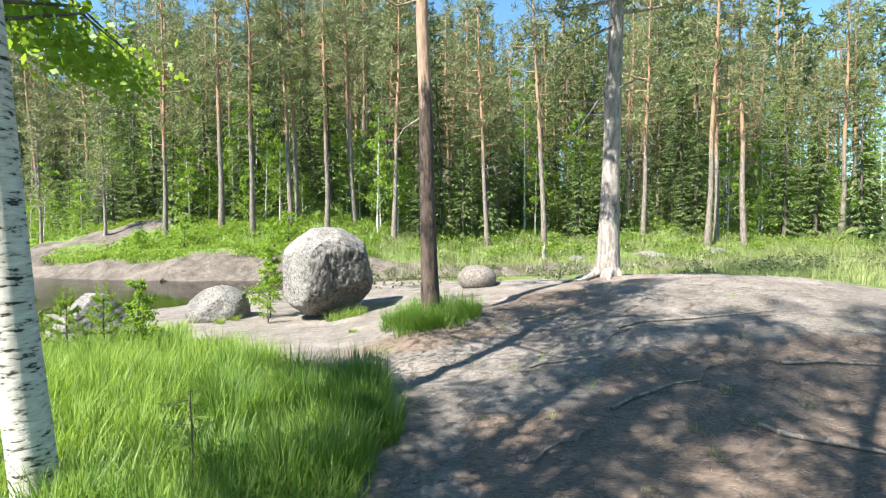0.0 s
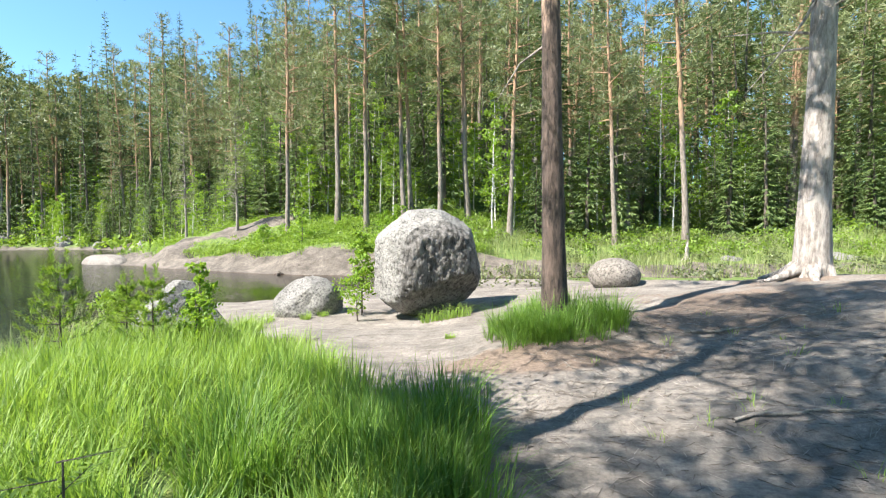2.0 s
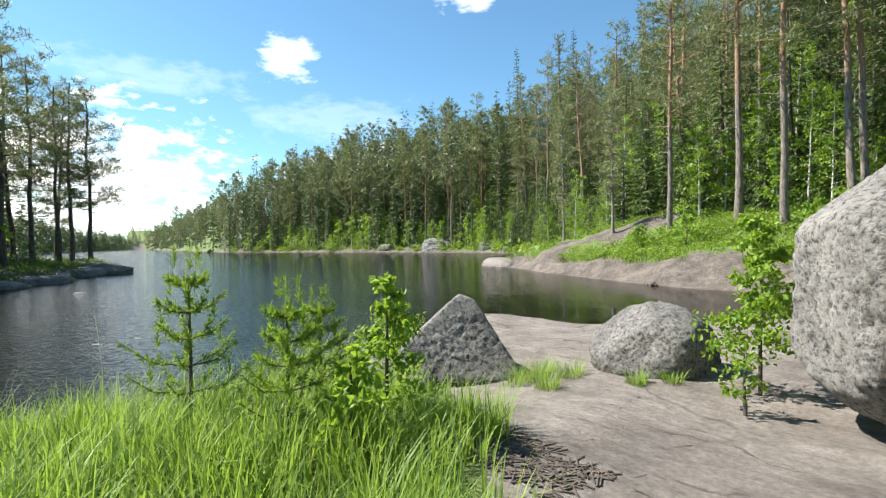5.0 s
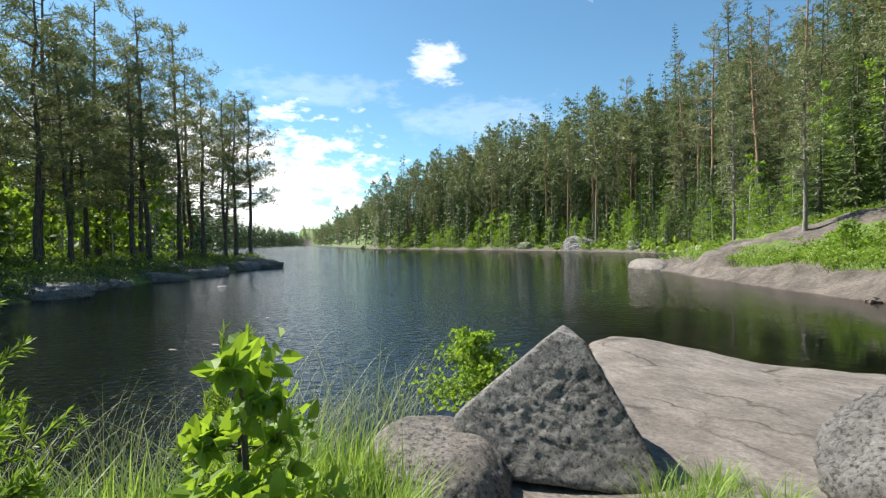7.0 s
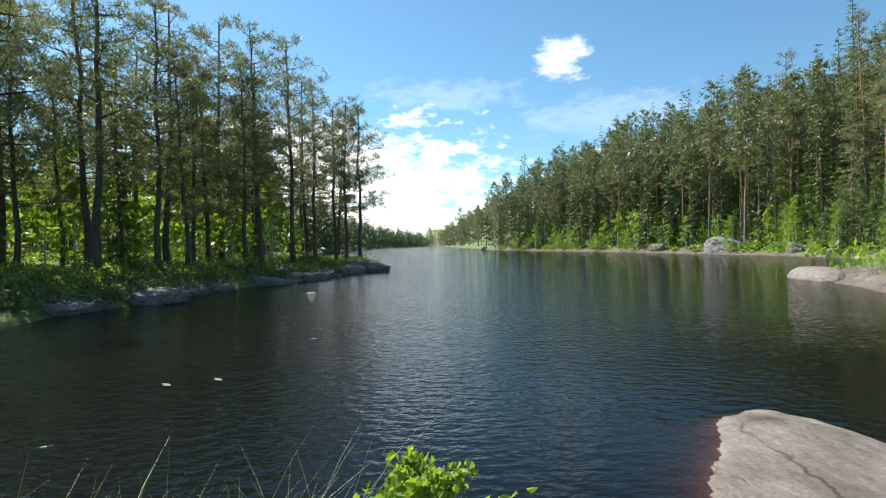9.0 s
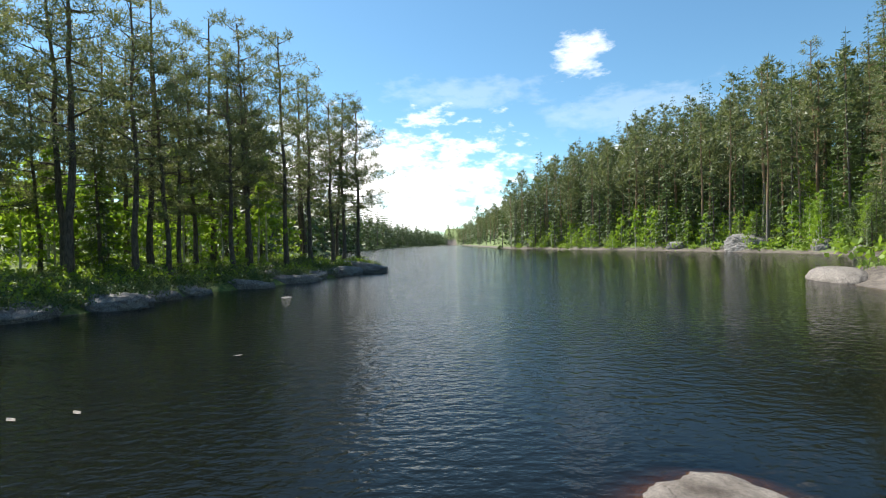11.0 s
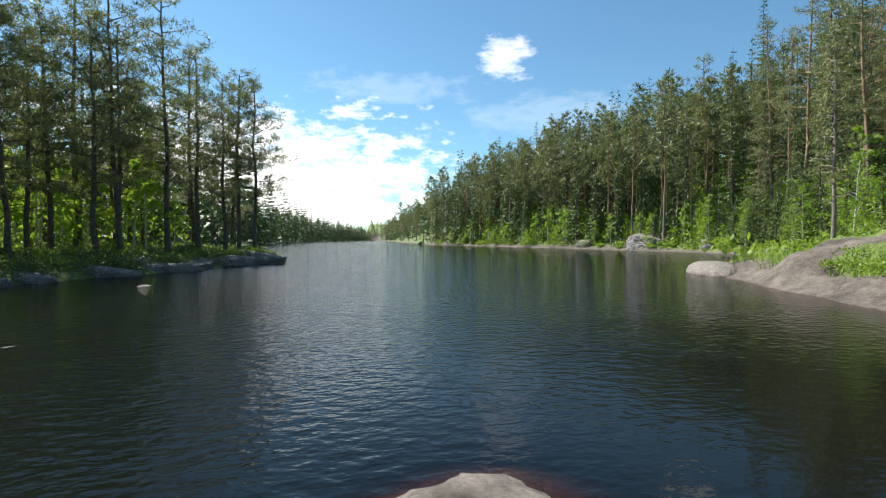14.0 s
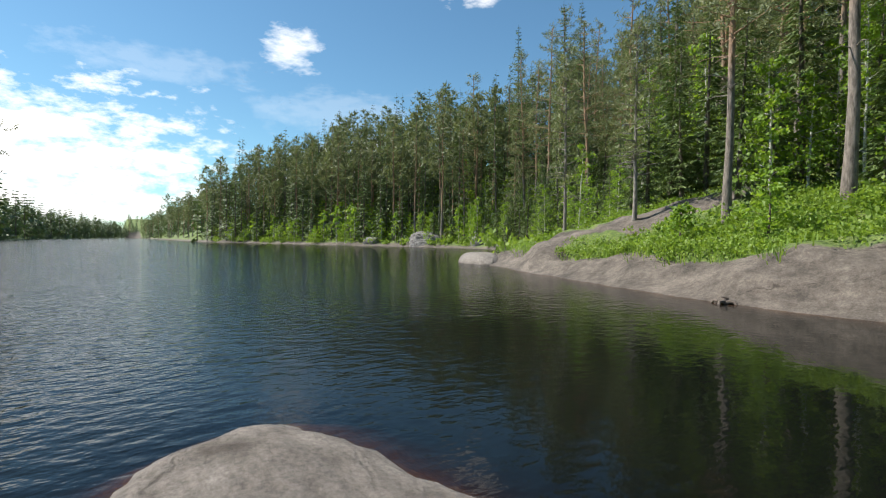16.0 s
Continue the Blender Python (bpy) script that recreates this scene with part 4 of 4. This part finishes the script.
for i, (x, y, a, b, c) in enumerate(((-20.3, -1.9, 1.1, 0.8, 0.45), (-27.2, -0.6, 1.3, 0.7, 0.4), (-29.6, 0.9, 1.2, 0.8, 0.45), (-32.5, 2.1, 1.5, 0.8, 0.45), (-38.5, 3.6, 2.0, 1.0, 0.6), (-25.6, -2.6, 1.6, 0.9, 0.6), (-33.0, 0.4, 1.4, 0.9, 0.7), (-22.3, -0.9, 1.4, 0.8, 0.5), (-24.6, -0.8, 1.0, 0.7, 0.35), (-35.5, 2.4, 1.8, 0.9, 0.6), (-42.0, 4.2, 2.8, 1.4, 0.9))):
    boulder("boulder", "grey shore boulder at the foot of a wooded bank", x, y, -0.4, (a, b, c), [(0.2, 0.3, 0.9, 0.7)], 10 + i, ROCK, 0.2, 5, i * 40, 0.0, 2.6)
for i, (x, y, a, c) in enumerate(((-66, 57.3, 1.6, 1.4), (-79, 57.5, 4.0, 1.8), (-58, 55.5, 1.0, 0.8), (-50, 54, 0.9, 0.7), (-95, 54, 2.2, 1.0), (-36, 47.5, 0.9, 0.7))):
    boulder("boulder", "pale granite rock on the far wooded shore", x, y, ground_z(x, y) - 0.1, (a, a * 0.7, c), [(0.3, -0.3, 0.9, 0.7), (-0.5, -0.8, 0.2, 0.7)], 30 + i, ROCK, 0.2, 5, i * 50, 0.0, 2.7)
for i, (x, y, a, c) in enumerate(((11.5, 25, 0.9, 0.35), (7.5, 24.5, 0.6, 0.3), (16, 27, 1.0, 0.4))):
    boulder("boulder", "low grey rock in a grassy lakeside meadow", x, y, ground_z(x, y) - 0.15, (a, a * 0.6, c * 1.2), [(0.2, -0.2, 0.95, 0.75)], 50 + i, ROCK, 0.16, 5, i * 33, 0.0, 2.6)


# ---- grass and low growth ----
def ribbons(base, tall, lean_dir, bend, width, segs=3):
    """Curved tapering blades."""
    n = len(base)
    t = np.linspace(0, 1, segs + 1)
    up = np.array([0, 0, 1.0])
    mid = base[:, None] + tall[:, None, None] * (t[None, :, None] * up * (1 - 0.35 * bend[:, None, None] * t[None, :, None]) + (t ** 2)[None, :, None] * bend[:, None, None] * lean_dir[:, None])
    side = np.stack([-lean_dir[:, 1], lean_dir[:, 0], lean_dir[:, 2] * 0], 1)
    w = width[:, None, None] * (1 - t[None, :, None] ** 1.5 * 0.93) * side[:, None]
    v = np.stack([mid - w, mid + w], 2).reshape(-1, 3)
    row = np.arange(segs) * 2
    f = np.stack([row, row + 1, row + 3, row + 2], -1)[None] + (np.arange(n) * (segs + 1) * 2)[:, None, None]
    return v, f.reshape(-1, 4)


def tufts(name, label, mat, centres, per, radius, tall, width, bend=0.55, segs=3):
    """centres: x, y, size of each tuft."""
    centres = np.asarray(centres)
    c = np.repeat(centres, per, axis=0)
    n = len(c)
    a, r = rng.uniform(0, 6.283, n), radius * np.sqrt(rng.uniform(0, 1, n)) * c[:, 2]
    x, y = c[:, 0] + r * np.cos(a), c[:, 1] + r * np.sin(a)
    base = np.stack([x, y, height(x, y) - 0.02], 1)
    a2 = a + rng.normal(0, 0.7, n)
    lean = np.stack([np.cos(a2), np.sin(a2), np.zeros(n)], 1)
    v, f = ribbons(base, tall * c[:, 2] * rng.uniform(0.5, 1.15, n), lean, np.clip(rng.normal(bend, 0.25, n), 0.12, 1.2), width * rng.uniform(0.7, 1.3, n), segs)
    me = mesh_of(name, v, f)
    me.materials.append(mat)
    return tagged(new(name, me), label, "grass", kind="stuff")


def pick(n, x0, x1, y0, y1, test, lo=0.7, hi=1.2):
    x, y = rng.uniform(x0, x1, n * 12), rng.uniform(y0, y1, n * 12)
    ok = test(x, y)
    x, y = x[ok][:n], y[ok][:n]
    return np.stack([x, y, rng.uniform(lo, hi, len(x))], 1)


tufts("tall_grass", "bright green tall grass beside the rock path", GRASS, pick(980, -6.2, 0, 0.6, 7.4, lambda x, y: (grass_edge(x, y) > 0.05) & (shore_distance(x, y) > 0.1) & (y < 7.4) & (np.hypot(x + 0.1, y - 7.05) > 1.3) & (np.hypot(x + 0.95, y - 4.4) > 0.62)), 42, 0.15, 0.42, 0.0055, 0.42)
tufts("grass_tussock", "dense dark green grass tussocks by the path", TUSSOCK, [(-0.8, 4.35, 1.0), (-1.0, 4.3, 1.1), (-0.95, 4.75, 1.1), (-1.25, 4.1, 1.1), (-1.5, 4.6, 1.0), (-0.85, 4.0, 1.0), (-1.9, 3.9, 1.1), (-2.2, 4.4, 1.0), (-1.5, 2.1, 1.1), (-1.15, 2.7, 1.2), (-0.85, 3.1, 1.1), (-1.7, 3.0, 1), (-0.65, 3.7, 1), (-2.2, 2.3, 1), (-1.0, 3.9, 1), (-1.3, 4.5, 0.9), (-2.4, 5.2, 0.9)], 420, 0.26, 0.46, 0.0055, 0.4)
tufts("pine_foot_grass", "fresh grass round the foot of a pine", TUSSOCK, pick(80, -1.3, 1.1, 6.1, 8.0, lambda x, y: 1 - np.hypot((x + 0.16) / 0.72, (y - 7.0) / 0.56) > 0.03, 0.6, 1.1), 48, 0.13, 0.42, 0.0042)
tufts("boulder_grass", "short grass under a boulder and in rock cracks", GRASS, [(-2.0, 8.75, 0.7), (-1.75, 8.85, 0.8), (-1.55, 8.95, 0.8), (-5.2, 8.9, 0.8), (-5.0, 9.15, 0.7), (-5.4, 9.2, 0.6), (-4.3, 9.25, 0.5), (-4.9, 8.7, 0.6), (-5.35, 8.75, 0.9), (-4.1, 9.5, 0.5), (-0.9, 8.0, 0.4), (-1.4, 7.4, 0.3)], 120, 0.2, 0.34, 0.0038)
tufts("litter_sprigs", "sparse grass sprigs in needle litter", GRASS, pick(60, 0.2, 6, 1.5, 8, lambda x, y: x > -9, 0.3, 0.7), 10, 0.12, 0.22, 0.003)
tufts("meadow_sedge", "pale green sedge meadow beside a narrow channel", SEDGE, pick(1500, -6, 30, 19.5, 34, lambda x, y: (shore_distance(x, y) > -0.4) & (shore_distance(x, y) < 9)), 14, 0.4, 0.6, 0.011, 0.4, 2)
tufts("bank_grass", "grass and low herbs on a rocky bank", GRASS, pick(750, -34, -3, 21, 38, lambda x, y: (shore_distance(x, y) > 1.25) & (shore_distance(x, y) < 9) & (ridge_gap(x, y) > 1.5)), 10, 0.5, 0.42, 0.016, 0.5, 2)
tufts("bank_grass", "grass and low herbs on a rocky bank", SEDGE, pick(1300, -47, -13, -10, 5, lambda x, y: (shore_distance(x, y) > 0.6) & (shore_distance(x, y) < 8)), 10, 0.5, 0.45, 0.016, 0.5, 2)
tufts("near_meadow", "meadow grass at the edge of bedrock", SEDGE, pick(700, 5.5, 20, 9, 20, lambda x, y: (shore_distance(x, y) > 0.1) & (x + 0.4 * y > 13)), 16, 0.3, 0.4, 0.006, 0.5, 2)
reeds = pick(60, -8.7, -6.2, 4.0, 7.9, lambda x, y: (shore_distance(x, y) < 0.2) & (shore_distance(x, y) > -1.3), 0.8, 1.2)
tufts("water_sedge", "long thin sedge leaves rising from shallow water", SEDGE, reeds, 20, 0.2, 1.02, 0.003, 0.6, 5)


def low_shrubs(name, label, mat, centres, leaves, leaf):
    m = Mesh()
    for x, y, k in centres:
        d = unit(rng.normal(0, 1, (leaves, 3)) + [0, 0, 0.6])
        b = np.array([x, y, ground_z(x, y) + 0.18 * k]) + d * rng.uniform(0.3, 1, (leaves, 1)) * np.array([0.75, 0.75, 0.4]) * k
        w = unit(rng.normal(0, 1, (leaves, 3)))
        m.blades(b, w * leaf * rng.uniform(0.7, 1.3, (leaves, 1)), 0.35 * leaf * np.ones(leaves), rng.normal(0, 1, (leaves, 3)))
    return tagged(new(name, m.mesh(name, mat, False)), label, "shrubs", kind="stuff")


low_shrubs("blueberry_shrubs", "low bright green shrubs on a forest bank", SHRUB_LEAF, pick(420, -32, 24, 22, 42, lambda x, y: (shore_distance(x, y) > 2.6) & (shore_distance(x, y) < 14) & (ridge_gap(x, y) > 1.7), 0.6, 1.5), 70, 0.14)
low_shrubs("blueberry_mounds", "dense bright green blueberry shrubs on a rocky bank", SHRUB_LEAF, pick(400, -21, -3, 22, 31, lambda x, y: (shore_distance(x, y) > 1.35) & (shore_distance(x, y) < 8) & (ridge_gap(x, y) > 1.3), 0.5, 0.9), 150, 0.085)
low_shrubs("bank_shrubs", "low green shrubs under shore pines", SHRUB_LEAF, pick(330, -47, -13, -16, 5, lambda x, y: (shore_distance(x, y) > 0.7) & (shore_distance(x, y) < 14), 0.5, 1.3), 60, 0.15)
low_shrubs("heather_bank", "dark heather and bilberry along a shore bank", SPRUCE_NEEDLE, pick(420, -46, -13, -8, 6, lambda x, y: (shore_distance(x, y) > 0.1) & (shore_distance(x, y) < 4.5), 0.45, 1.0), 110, 0.09)
low_shrubs("shore_shrubs", "light green bushes along a far shore", SHRUB_LEAF, pick(420, -165, -28, 28, 72, lambda x, y: (shore_distance(x, y) > 0.6) & (shore_distance(x, y) < 8) & (y > 28), 1.0, 2.4), 50, 0.4)
low_shrubs("heather_clumps", "dark heather clumps at the edge of bedrock", PINE_NEEDLE, pick(170, -5, 28, 14, 31, lambda x, y: (shore_distance(x, y) > 0.3) & (shore_distance(x, y) < 8), 0.4, 1.0), 90, 0.1)


# ---- young trees and bushes by the path ----
def sapling(kind, x, y, tall, wide, limbs, leaves, leaf, label, bark=SPRUCE_BARK, mat=BIRCH_LEAF, girth=0.012, crown_from=0.15):
    ob = tree(kind, birch_shapes(rng, tall, girth, crown_from, wide, limbs, leaves, leaf, 0.05, True), bark, mat, label)
    return stand(ob, x, y, None, rng.uniform(0, 360))


sapling("birch_sapling", -4.36, 6.7, 1.05, 0.3, 16, 900, 0.05, "small birch sapling with bright green leaves in grass")
sapling("birch_sapling", -4.1, 6.35, 0.62, 0.26, 12, 420, 0.05, "small birch sapling with bright green leaves in grass")
sapling("bush", -7.3, 8.4, 0.85, 0.5, 18, 1900, 0.052, "leafy green bush at the water behind a boulder")
sapling("bush", -3.45, 9.7, 1.45, 0.42, 20, 1900, 0.055, "slim leafy bush growing against a boulder")
sapling("bush", -3.3, 9.1, 0.45, 0.25, 8, 140, 0.05, "small leafy bush at the foot of a boulder")
for x, y in ((-12.5, 24.5), (-7.6, 23.2), (-15, 25), (-6.8, 22.8)):
    sapling("bush", x, y, rng.uniform(1.2, 2.2), 0.7, 14, 420, 0.13, "leafy green bush on a rocky bank", girth=0.03)


def young_pine(x, y, tall, label):
    trunk, crown = Mesh(), Mesh()
    trunk.tube([(0, 0, -0.05), (0.01, 0, tall * 0.5), (0, 0.01, tall)], [0.016, 0.011, 0.004], 6)
    for k in range(5):
        z = tall * (0.25 + 0.17 * k)
        for j in range(5):
            a = j * 1.257 + k + rng.uniform(-0.3, 0.3)
            l = 0.42 * tall * (1 - 0.17 * k) * rng.uniform(0.7, 1.1)
            out = np.array([math.cos(a), math.sin(a), 0.5])
            q = np.array([(0, 0, z), np.array([0, 0, z]) + out * l * [0.6, 0.6, 0.3], np.array([0, 0, z]) + out * l])
            trunk.tube(q, [0.006, 0.005, 0.003], 4)
            n = 130
            s = rng.uniform(0.25, 1.02, n)
            b = np.column_stack([np.interp(s, [0, 0.6, 1], q[:, i]) for i in range(3)])
            d = unit(unit(out) * 0.9 + rng.normal(0, 0.8, (n, 3)))
            crown.blades(b, d * rng.uniform(0.035, 0.06, (n, 1)), np.full(n, 0.0038), rng.normal(0, 1, (n, 3)))
        for j in range(3):
            a = j * 2.1 + k
            tip = np.array([math.cos(a), math.sin(a), 0]) * 0.25 * tall * (1 - 0.17 * k) + [0, 0, z + 0.1 * tall]
            m = 40
            s = rng.uniform(0, 1, (m, 1))
            crown.blades(tip + [0, 0, 0.14] * s, unit(rng.normal(0, 0.5, (m, 3)) + [0, 0, 1]) * 0.05, np.full(m, 0.004), rng.normal(0, 1, (m, 3)))
    n = 160
    s = rng.uniform(0.5, 1.0, n)
    d = unit(rng.normal(0, 1, (n, 3)) + [0, 0, 1.2])
    crown.blades(np.column_stack([0 * s, 0 * s, s * tall]), d * 0.05, np.full(n, 0.0038), rng.normal(0, 1, (n, 3)))
    ob = tree("pine_sapling", (trunk, crown), SPRUCE_BARK, SHRUB_LEAF, label)
    return stand(ob, x, y, None, rng.uniform(0, 360))


young_pine(-5.2, 5.66, 1.05, "young pine sapling with pale green needles in grass")
young_pine(-4.45, 6.1, 0.85, "young pine sapling with pale green needles in grass")
young_pine(-5.3, 6.6, 0.8, "young pine sapling with pale green needles in grass")


def rowan(x, y, tall):
    trunk, crown = Mesh(), Mesh()
    trunk.tube([(0, 0, -0.05), (0.01, 0.01, tall * 0.6), (0, 0.02, tall)], [0.008, 0.006, 0.003], 6)
    for k in range(9):
        z = tall * (0.4 + 0.6 * k / 8)
        a = k * 2.4
        out = np.array([math.cos(a), math.sin(a), 0.15])
        l = 0.17
        trunk.tube([(0, 0, z), np.array([0, 0, z]) + out * l], [0.003, 0.001], 4)
        s = np.repeat(np.linspace(0.25, 1, 6), 2)[:, None]
        side = np.array([-math.sin(a), math.cos(a), -0.2]) * np.tile([1, -1], 6)[:, None]
        crown.blades(np.array([0, 0, z]) + out * l * s, (side + out * 0.5) * 0.05, np.full(12, 0.009), np.tile([0, 0, 1.0], (12, 1)))
    return stand(tree("rowan_sapling", (trunk, crown), SPRUCE_BARK, SHRUB_LEAF, "dark green rowan sapling with paired leaflets in grass"), x, y)


rowan(-1.72, 2.75, 0.72)


# ---- dead wood, litter and small things ----
def stick(pts, r, label):
    m = Mesh()
    m.tube(pts, np.linspace(r, r * 0.35, len(pts)), 6)
    return tagged(new("fallen_branch", m.mesh("fallen_branch", DEAD_WOOD)), label, "branch")


def lying(x0, y0, x1, y1, n=7, lift=0.02):
    pts = []
    for i in range(n):
        t = i / (n - 1)
        x, y = x0 + (x1 - x0) * t + rng.normal(0, 0.03), y0 + (y1 - y0) * t + rng.normal(0, 0.03)
        pts.append((x, y, ground_z(x, y) + lift))
    return pts


for x0, y0, x1, y1, r in ((2.3, 5.9, 4.6, 6.1, 0.022), (1.5, 3.9, 3.0, 4.6, 0.018), (0.5, 3.1, 1.2, 3.5, 0.016), (2.9, 2.6, 4.3, 3.4, 0.03), (2.4, 3.4, 3.6, 2.5, 0.025), (0.9, 5.0, 2.1, 5.2, 0.014), (3.5, 4.6, 4.9, 4.3, 0.02), (1.2, 6.9, 2.6, 7.3, 0.014)):
    stick(lying(x0, y0, x1, y1), r, "weathered grey fallen branch on needle litter")


def twigs(name, label, n, x0, x1, y0, y1, mat, long=0.16, r=0.004):
    x, y, a = rng.uniform(x0, x1, n), rng.uniform(y0, y1, n), rng.uniform(0, 6.28, n)
    l = long * rng.uniform(0.4, 1.4, n)
    px = x[:, None] + l[:, None] * np.cos(a)[:, None] * np.array([-0.5, 0.1, 0.5])
    py = y[:, None] + l[:, None] * np.sin(a)[:, None] * np.array([-0.5, 0.1, 0.5])
    pts = np.stack([px, py, height(px, py) + 0.006], -1)
    m = Mesh()
    for q in pts:
        m.tube(q, [r, r * 0.8, r * 0.4], 3)
    return tagged(new(name, m.mesh(name, mat)), label, "litter", kind="stuff")


twigs("forest_litter", "small twigs and bark bits on needle litter", 1900, -0.4, 6.5, 0.6, 8.5, DEAD_WOOD, 0.15, 0.0035)
twigs("rock_litter", "small twigs scattered on granite", 160, -4.5, 0.3, 4.6, 9, SPRUCE_BARK, 0.1, 0.003)
twigs("straw_litter", "pale straw and needles on the ground", 2600, -0.3, 6.5, 0.8, 8.0, PINE_BARK_PALE, 0.1, 0.0022)
twigs("brown_litter", "brown needles and dead leaves on the ground", 2600, -0.5, 6.0, 0.8, 7.6, SPRUCE_BARK, 0.07, 0.003)
twigs("dark_debris", "patch of dark dead plant debris on granite", 260, -4.0, -3.2, 6.95, 7.45, SPRUCE_BARK, 0.14, 0.007)


def stump(x, y, tall, r, mat, label, splinters=3):
    m = Mesh()
    zs = np.linspace(-0.2, tall, 7)
    m.tube([(0.03 * math.sin(3 * z), 0.02 * math.cos(2 * z), z) for z in zs], r * (1.25 - 0.5 * (zs + 0.2) / (tall + 0.2)), 9)
    for k in range(4):
        a = k * 1.6
        m.tube([(0, 0, tall * 0.3), (r * 2 * math.cos(a), r * 2 * math.sin(a), 0.05), (r * 3.2 * math.cos(a), r * 3.2 * math.sin(a), -0.15)], [r * 0.5, r * 0.35, r * 0.1], 5)
    for k in range(splinters):
        m.tube([(r * 0.3 * k, 0, tall), (r * 0.4 * k, 0.02, tall + 0.1 + 0.06 * k), (r * 0.3 * k, 0.03, tall + 0.16 + 0.08 * k)], [r * 0.3, r * 0.2, 0.005], 4)
    return stand(tagged(new("tree_stump", m.mesh("tree_stump", mat)), label, "stump"), x, y)


stump(-12.0, 21.45, 0.12, 0.1, SPRUCE_BARK, "dark rotten stump at the water's edge", 0)
stump(5.6, 24.3, 0.6, 0.09, PINE_BARK_PALE, "pale weathered stump standing in sedge meadow")
for x, y in ((-11.9, 5.0), (-12.1, 5.6), (-15, 6.3)):
    m = Mesh()
    m.add([(-0.09, 0, 0), (0, -0.04, 0.006), (0.1, 0, 0.012), (0.01, 0.045, 0.004)], [(0, 1, 2, 3)])
    ob = tagged(new("floating_leaf", m.mesh("floating_leaf", PINE_BARK_PALE)), "pale leaf floating on dark lake water", "leaf")
    ob.matrix_basis = pose(x, y, WATER_Z + 0.01, 0, 0, x * 40)
